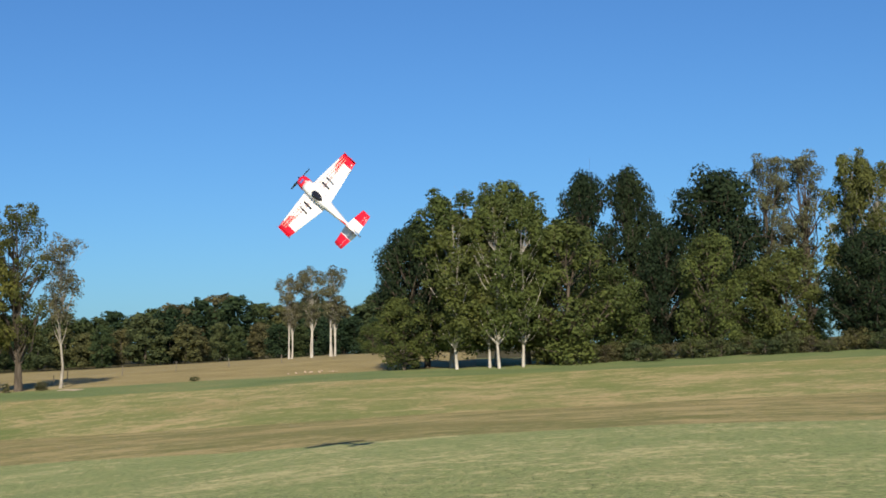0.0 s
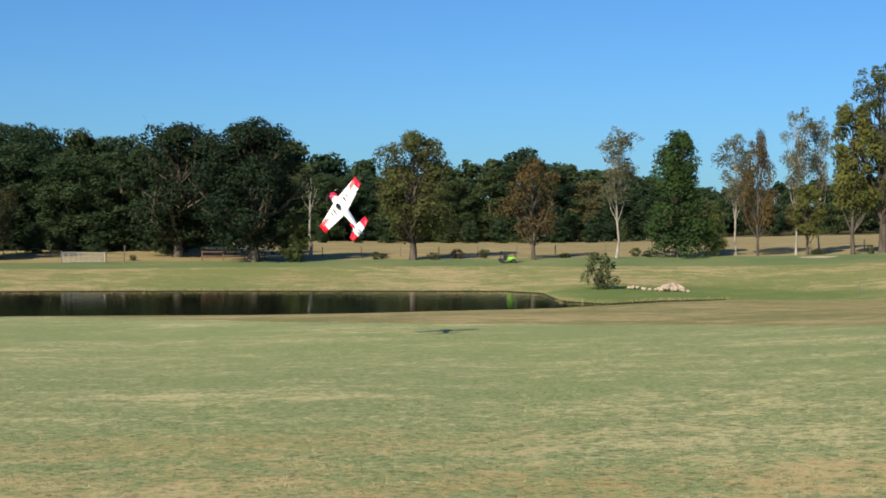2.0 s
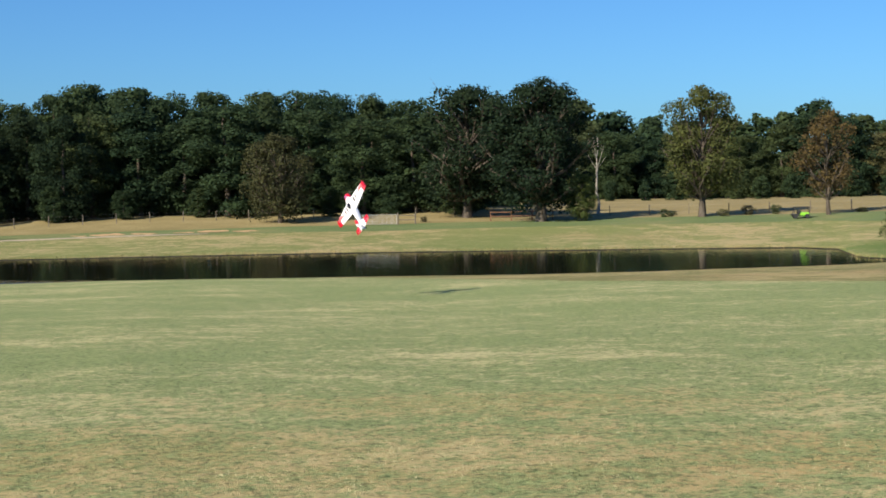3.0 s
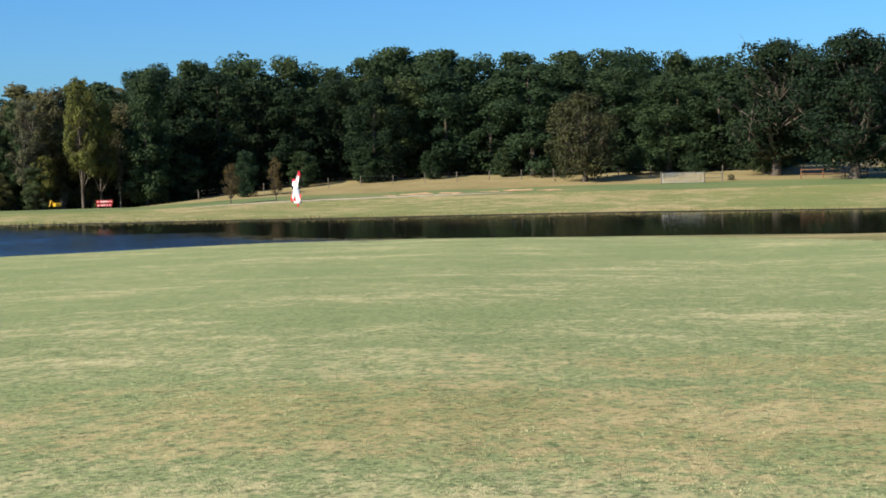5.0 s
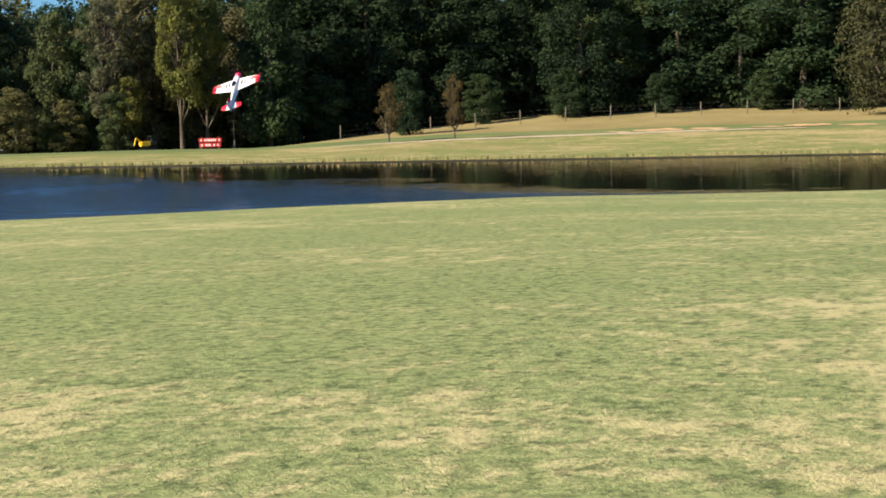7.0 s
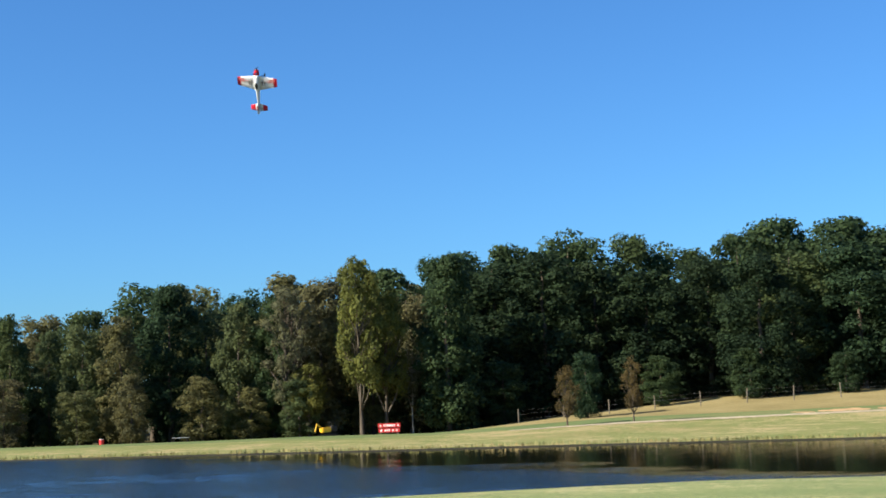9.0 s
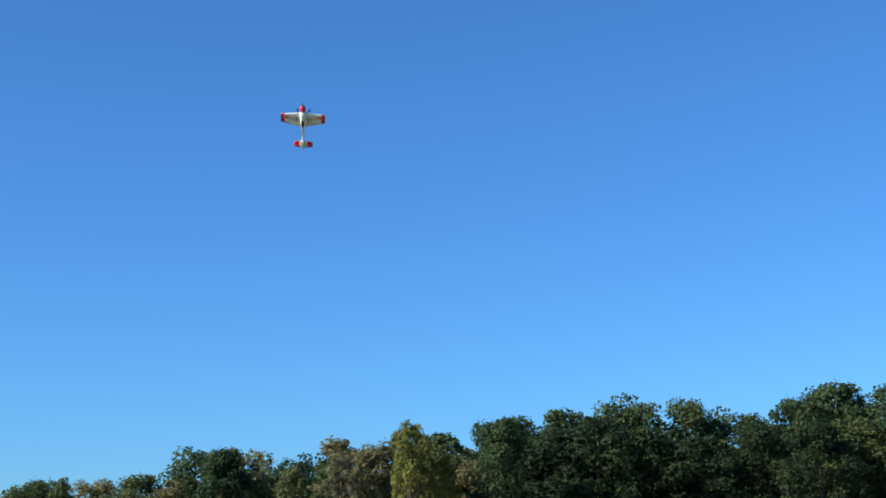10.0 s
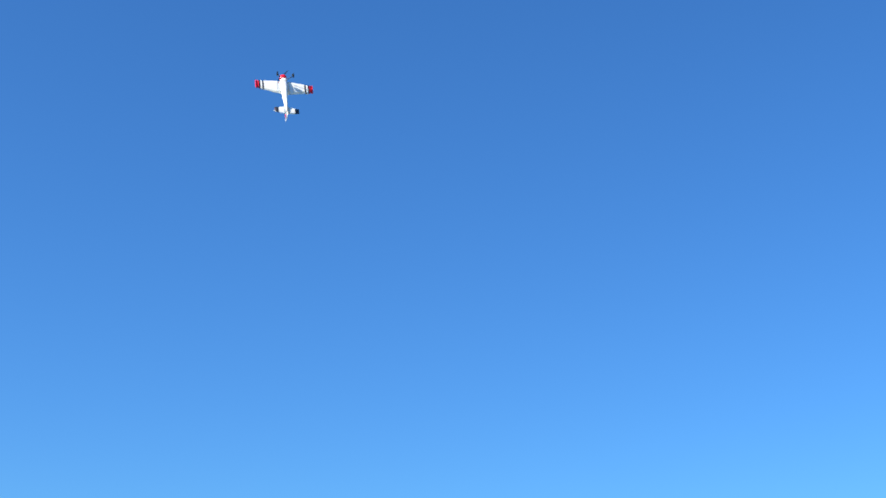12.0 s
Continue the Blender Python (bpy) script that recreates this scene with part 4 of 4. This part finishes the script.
def lawn_blades(name, mat, label, seed, straw):
    """Fine blades and straw that stand or lie in tufts on the near lawn."""
    rng = np.random.default_rng(seed)
    sides = [profile(a) for a in range(-60, 61)]
    verts, faces = [], []
    while len(faces) < 45000:
        az, d = rng.uniform(-50, 46), math.sqrt(rng.uniform(7.0 ** 2, 24.0 ** 2))
        x, y = -d * math.sin(radians(az)), d * math.cos(radians(az))
        grow = 0.5 * noise.noise(Vector((x * 0.4, y * 0.4, 2.0))) + 0.9 * noise.noise(Vector((x * 2.6, y * 1.6, 5.0)))
        if (grow if straw else -grow) < rng.uniform(0.0, 0.6):
            continue
        p = sides[int(round(az)) + 60]
        z = lerp(d, (0, p[1][0], p[2][0]), (0, p[1][1], p[2][1])) + swell(x, y, d)
        a = rng.random() * 2 * math.pi
        w = 0.003 + 0.003 * rng.random()
        run = 0.010 + 0.018 * rng.random()
        u = Vector((math.cos(a) * w, math.sin(a) * w, 0))
        tip = Vector((-math.sin(a) * run, math.cos(a) * run, 0.004 + 0.010 * rng.random()))
        o = Vector((x, y, z - 0.001))
        b = len(verts)
        verts += [o - u, o + u, o + tip]
        faces.append((b, b + 1, b + 2))
    tagged(new(name, mesh_of(name, verts, faces, mat, False)), label, "grass", kind="stuff")


STRAW = plain("blade_straw", (0.45, 0.40, 0.21), 0.9, 0.1, 0, 0.25, 3)
BLADE = plain("blade_green", (0.085, 0.115, 0.045), 0.9, 0.1, 0, 0.3, 3)
lawn_blades("lawn_straw", STRAW, "dry straw-coloured cuttings on the mown lawn", 21, True)
lawn_blades("lawn_blades", BLADE, "short dark green tufts in the mown lawn", 22, False)


# ---- the model aeroplane ----
def film(name, colour, rough=0.3):
    m = Mat(name, rough, 0.5)
    n = m.noise(9.0, 4, 0.6, m.local())
    m.colour(m.ramp(n, (0.3, [c * 0.93 for c in colour]), (0.7, colour)))
    return m.m


WHITE = film("covering_white", (0.82, 0.81, 0.80))
RED = film("covering_red", (0.62, 0.012, 0.03))
PINK = film("covering_pale_red", (0.80, 0.30, 0.26))
INK = film("covering_black", (0.02, 0.02, 0.025))
FADED = film("covering_grey_brown", (0.42, 0.34, 0.33))
PALE = film("covering_pale_grey", (0.58, 0.54, 0.54))
GREY = film("covering_grey", (0.35, 0.35, 0.38))
BLUE = film("covering_blue", (0.10, 0.12, 0.35))
GLASS = film("canopy_smoke", (0.015, 0.015, 0.02), 0.06)
CARBON = film("carbon_black", (0.015, 0.015, 0.015), 0.35)


def foil(chord, thick):
    """Outline of a symmetric section, from the trailing edge over the upper side and back below."""
    xs = (1.0, 0.75, 0.5, 0.28, 0.12, 0.03, 0.0)
    up = [(x, 5 * thick * (0.2969 * math.sqrt(x) - 0.126 * x - 0.3516 * x * x + 0.2843 * x ** 3 - 0.1015 * x ** 4) + 0.002) for x in xs]
    ring = up + [(x, -z) for x, z in up[-2::-1]]
    return [((0.5 - x) * chord, z * chord) for x, z in ring]


def lofted(name, stations, thick, paint, parent, upright=False, label=""):
    """A wing or fin panel through stations (span, chord, middle); paint(i) gives the colours of a bay above and below."""
    bm = bmesh.new()
    rings = []
    for y, chord, mid in stations:
        pts = foil(chord, thick)
        rings.append([bm.verts.new((mid + x, z, y) if upright else (mid + x, y, z)) for x, z in pts])
    n = len(rings[0])
    mats = []
    for i, (a, b) in enumerate(zip(rings, rings[1:])):
        for k in range(n - 1):
            f = bm.faces.new((a[k], a[k + 1], b[k + 1], b[k]))
            f.smooth = True
            mats.append(paint(i)[0 if k < 6 else 1])
        f = bm.faces.new((a[n - 1], a[0], b[0], b[n - 1]))
        mats.append(paint(i)[0])
    bm.faces.new(rings[0])
    bm.faces.new(rings[-1])
    mats += [paint(0)[0], paint(len(stations) - 2)[0]]
    bm.normal_update()
    bmesh.ops.recalc_face_normals(bm, faces=bm.faces)
    me = bpy.data.meshes.new(name)
    bm.to_mesh(me)
    bm.free()
    kinds = []
    for m in mats:
        if m not in kinds:
            kinds.append(m)
            me.materials.append(m)
    me.polygons.foreach_set("material_index", [kinds.index(m) for m in mats])
    ob = new(name, me)
    ob.parent = parent
    if label:
        tagged(ob, label)
    return ob


def body(name, rings, mat, parent, sides=16, square=0.75, label=""):
    """A fuselage piece through rings (x, half width, half height, middle height)."""
    bm = bmesh.new()
    loops = []
    for x, w, h, z in rings:
        loop = []
        for k in range(sides):
            a = 2 * math.pi * (k + 0.5) / sides
            c, s = math.cos(a), math.sin(a)
            loop.append(bm.verts.new((x, w * math.copysign(abs(c) ** square, c), z + h * math.copysign(abs(s) ** square, s))))
        loops.append(loop)
    for a, b in zip(loops, loops[1:]):
        for k in range(sides):
            f = bm.faces.new((a[k], a[(k + 1) % sides], b[(k + 1) % sides], b[k]))
            f.smooth = True
    bm.faces.new(loops[0])
    bm.faces.new(loops[-1])
    bmesh.ops.recalc_face_normals(bm, faces=bm.faces)
    return part(name, bm, mat, parent, label)


def decal(parent, name, pts, z, mat, label=""):
    """A thin film cut on a wing's upper or lower side."""
    bm = bmesh.new()
    low = [bm.verts.new((x, y, z)) for x, y in pts]
    top = [bm.verts.new((x, y, z + (0.003 if z > 0 else -0.003))) for x, y in pts]
    bm.faces.new(low)
    bm.faces.new(top)
    for i in range(len(pts)):
        j = (i + 1) % len(pts)
        bm.faces.new((low[i], low[j], top[j], top[i]))
    bmesh.ops.recalc_face_normals(bm, faces=bm.faces)
    return part(name, bm, mat, parent, label)


def aeroplane():
    root = tagged(new("model_aeroplane"), "white radio-controlled aerobatic aeroplane with red tips and cowl", "model aeroplane")
    hull = body("fuselage", [(0.30, 0.125, 0.125, 0), (0.15, 0.13, 0.15, 0.01), (-0.05, 0.13, 0.17, 0.01), (-0.3, 0.118, 0.178, 0.012), (-0.65, 0.080, 0.155, 0.01), (-1.12, 0.044, 0.115, 0.018), (-1.50, 0.018, 0.08, 0.03)], WHITE, root)
    for side in (-1, 1):
        bm = bmesh.new()
        for k in range(4):
            boxed(bm, (0.14, 0.004, 0.03), (-0.42 - 0.17 * k, side * (0.098 - 0.0185 * k), 0.02), 0.0, pose(0, 0, 0, 0, 0, side * 6))
        part("lettering", bm, BLUE, hull, "dark blue bars along the side")
    cowl = body("cowl", [(0.29, 0.130, 0.120, 0), (0.40, 0.132, 0.122, 0), (0.52, 0.118, 0.108, 0), (0.57, 0.075, 0.07, 0)], RED, root, 18, 0.85, "red engine cowl with a small emblem")
    bm = bmesh.new()
    boxed(bm, (0.06, 0.10, 0.006), (0.40, 0.0, 0.122), 0.0)
    part("emblem", bm, BLUE, cowl, "small blue and white emblem")
    for y in (-0.05, 0.05):
        bm = bmesh.new()
        boxed(bm, (0.012, 0.05, 0.035), (0.565, y, -0.01), 0.004)
        part("air_inlet", bm, INK, cowl)
    body("canopy", [(-0.06, 0.02, 0.01, 0.175), (-0.13, 0.065, 0.045, 0.175), (-0.24, 0.08, 0.075, 0.178), (-0.35, 0.060, 0.055, 0.172), (-0.46, 0.012, 0.012, 0.165)], GLASS, root, 16, 1.0, "smoked dark canopy")
    for side in (-1, 1):
        st = [(side * y, 0.78 - 0.36 * y, -0.06 - 0.07 * (1 - y)) for y in (0.09, 0.3, 0.5, 0.66, 0.72, 0.78, 0.84, 0.90, 1.0)]
        above = (WHITE, WHITE, WHITE, WHITE, WHITE, WHITE, RED, RED)
        below = (WHITE, WHITE, WHITE, WHITE, INK, WHITE, INK, RED)
        wing = lofted("wing", st, 0.11, lambda i: (above[i], below[i]), root)
        # rays, bars and lettering along the leading half, on the upper side
        def strip(name, f0, f1, y0, y1, mat, skew=0.0):
            c0, c1 = 0.78 - 0.36 * y0, 0.78 - 0.36 * y1
            m0, m1 = -0.13 + 0.07 * y0, -0.13 + 0.07 * y1
            decal(wing, name, [(m0 + f0 * c0, side * y0), (m0 + f1 * c0, side * (y0 + skew)), (m1 + f1 * c1, side * (y1 + skew)), (m1 + f0 * c1, side * y1)], 0.064 * c0, mat)

        for k in range(5):
            strip("ray", 0.02 + 0.07 * k, 0.065 + 0.07 * k, 0.58 + 0.02 * k, 0.90, RED if k % 2 else PINK, 0.05)
        for k in range(9):
            y = 0.17 + 0.056 * k
            strip("lettering", -0.02, 0.085, y, y + 0.036, FADED if k % 3 else PALE)
            strip("stripe", 0.14, 0.19, y, y + 0.040, PALE if k < 5 else PINK)
            strip("stripe", 0.25, 0.30, y, y + 0.034, FADED if k % 2 else PALE)
        for y, s in ((0.27, 0.030), (0.40, 0.018)):
            bm = bmesh.new()
            boxed(bm, (0.27, s, 0.03), (-0.11, side * y, 0.048), 0.004)
            part("wing_fence", bm, INK, wing, "black chordwise fence")
        bm = bmesh.new()
        boxed(bm, (0.40, 0.012, 0.10), (-0.06, side * 1.006, 0.0), 0.004)
        part("tip_plate", bm, RED, wing)
        bm = bmesh.new()
        boxed(bm, (0.008, 0.66, 0.012), (-0.295, side * 0.52, 0.008), 0.0, pose(0, 0, 0, 0, 0, side * 7.0))
        part("aileron_gap", bm, GREY, wing)
        stab = lofted("stabiliser", [(side * y, 0.42 - 0.40 * y, -1.41 - 0.02 * y) for y in (0.02, 0.11, 0.19, 0.28, 0.43)], 0.07, lambda i: ((WHITE, WHITE, RED, RED)[i], (WHITE, WHITE, WHITE, INK)[i]), root)
        bm = bmesh.new()
        boxed(bm, (0.008, 0.36, 0.010), (-1.47, side * 0.21, 0.006), 0.0)
        part("elevator_gap", bm, GREY, stab)
        bm = bmesh.new()
        rod(bm, (0.16, side * 0.07, -0.10), (0.19, side * 0.27, -0.36), 0.014)
        leg = part("gear_leg", bm, CARBON, root)
        bm = bmesh.new()
        rod(bm, (0.19, side * 0.26, -0.37), (0.19, side * 0.30, -0.37), 0.062, 16)
        part("wheel", bm, INK, leg)
        bm = bmesh.new()
        boxed(bm, (0.20, 0.06, 0.07), (0.17, side * 0.28, -0.345), 0.025)
        part("wheel_spat", bm, INK, leg)
    fin = lofted("fin", [(0.04, 0.36, -1.32), (0.18, 0.29, -1.35), (0.32, 0.22, -1.38)], 0.07, lambda i: ((WHITE, RED)[i],) * 2, root, True)
    lofted("rudder", [(-0.06, 0.20, -1.58), (0.12, 0.22, -1.60), (0.33, 0.15, -1.58)], 0.06, lambda i: (WHITE, WHITE), root, True)
    bm = bmesh.new()
    rod(bm, (-1.46, 0, -0.02), (-1.56, 0, -0.10), 0.008)
    rod(bm, (-1.56, -0.012, -0.115), (-1.56, 0.012, -0.115), 0.028, 12)
    part("tail_wheel", bm, INK, root)
    prop = new("propeller")
    prop.parent = root
    prop.matrix_basis = pose(0.59, 0, 0)
    bm = bmesh.new()
    bmesh.ops.create_cone(bm, cap_ends=True, segments=16, radius1=0.045, radius2=0.008, depth=0.10, matrix=Matrix.Translation((0.04, 0, 0)) @ pose(0, 0, 0, 0, 90, 0))
    part("spinner", bm, CARBON, prop)
    for side in (-1, 1):
        bm = bmesh.new()
        for k in range(5):
            r0, r1 = 0.03 + 0.05 * k, 0.03 + 0.05 * (k + 1)
            w = (0.030, 0.046, 0.050, 0.042, 0.026)[k]
            boxed(bm, (0.010, r1 - r0 + 0.002, w), (0.01, side * (r0 + r1) / 2, 0), 0.003, pose(0, 0, 0, 0, side * (42 - 7 * k), 0))
        part("blade", bm, CARBON, prop)
    return root, prop


plane, propeller = aeroplane()


def motions():
    walk(plane, [
        (0.0, pose(16.46, 24.97, 5.06, -63.1, -35.7, 94.8)),
        (0.5, pose(13.26, 30.95, 4.59, -64.4, -32.5, 99.2)),
        (1.0, pose(9.87, 37.14, 3.91, -75.7, -33.4, 113.2)),
        (1.5, pose(6.11, 43.55, 3.21, -78.1, -35.9, 129.6)),
        (2.0, pose(1.37, 47.97, 2.38, -71.6, -34.6, 120.4)),
        (2.5, pose(-3.76, 52.16, 1.66, -70.4, -31.4, 118.8)),
        (3.0, pose(-8.99, 56.79, 1.06, -72.0, -34.4, 120.0)),
        (3.5, pose(-14.29, 61.35, 0.73, -83.0, -38.6, 125.0)),
        (5.5, pose(-37.66, 84.13, -0.32, -80.2, -36.7, 121.3)),
        (6.0, pose(-38.70, 78.79, 0.06, -58.5, -35.2, 112.9)),
        (6.5, pose(-47.82, 90.55, -0.49, -20.5, -21.2, 105.8)),
        (7.5, pose(-59.41, 103.53, 0.52, -16.1, -74.4, 115.2)),
        (8.3, pose(-65.43, 105.70, 8.23, 177.3, -46.6, -57.1)),
        (8.5, pose(-67.12, 107.49, 10.17, 174.9, -50.5, -55.3)),
        (9.0, pose(-68.09, 107.81, 14.26, 165.7, -57.0, -60.7)),
        (9.5, pose(-66.73, 105.46, 17.06, 163.8, -50.5, -56.1)),
        (10.0, pose(-64.47, 102.11, 18.76, 175.0, -43.7, -54.3)),
        (10.5, pose(-63.22, 100.19, 20.24, -29.8, -82.9, 146.3)),
        (10.7, pose(-64.72, 101.74, 21.52, -84.2, -83.0, -168.7)),
        (10.9, pose(-65.23, 102.21, 22.59, -63.1, -78.3, 139.6)),
        (11.0, pose(-65.21, 102.15, 23.04, -107.2, -82.5, 171.5)),
        (11.4, pose(-62.71, 98.42, 23.24, -137.5, -76.5, 140.5)),
        (11.5, pose(-60.82, 95.14, 22.51, -158.5, -75.1, 156.6)),
        (11.6, pose(-58.60, 92.41, 21.19, -152.6, -65.7, 136.3)),
        (11.8, pose(-56.42, 89.63, 19.14, -174.5, -70.0, 144.3)),
        (12.0, pose(-55.19, 88.04, 19.22, -180.0, -59.7, 137.1)),
    ])
    walk(propeller, [(i * 0.1, pose(0.59, 0, 0, (i * 73) % 360)) for i in range(121)])


motions()
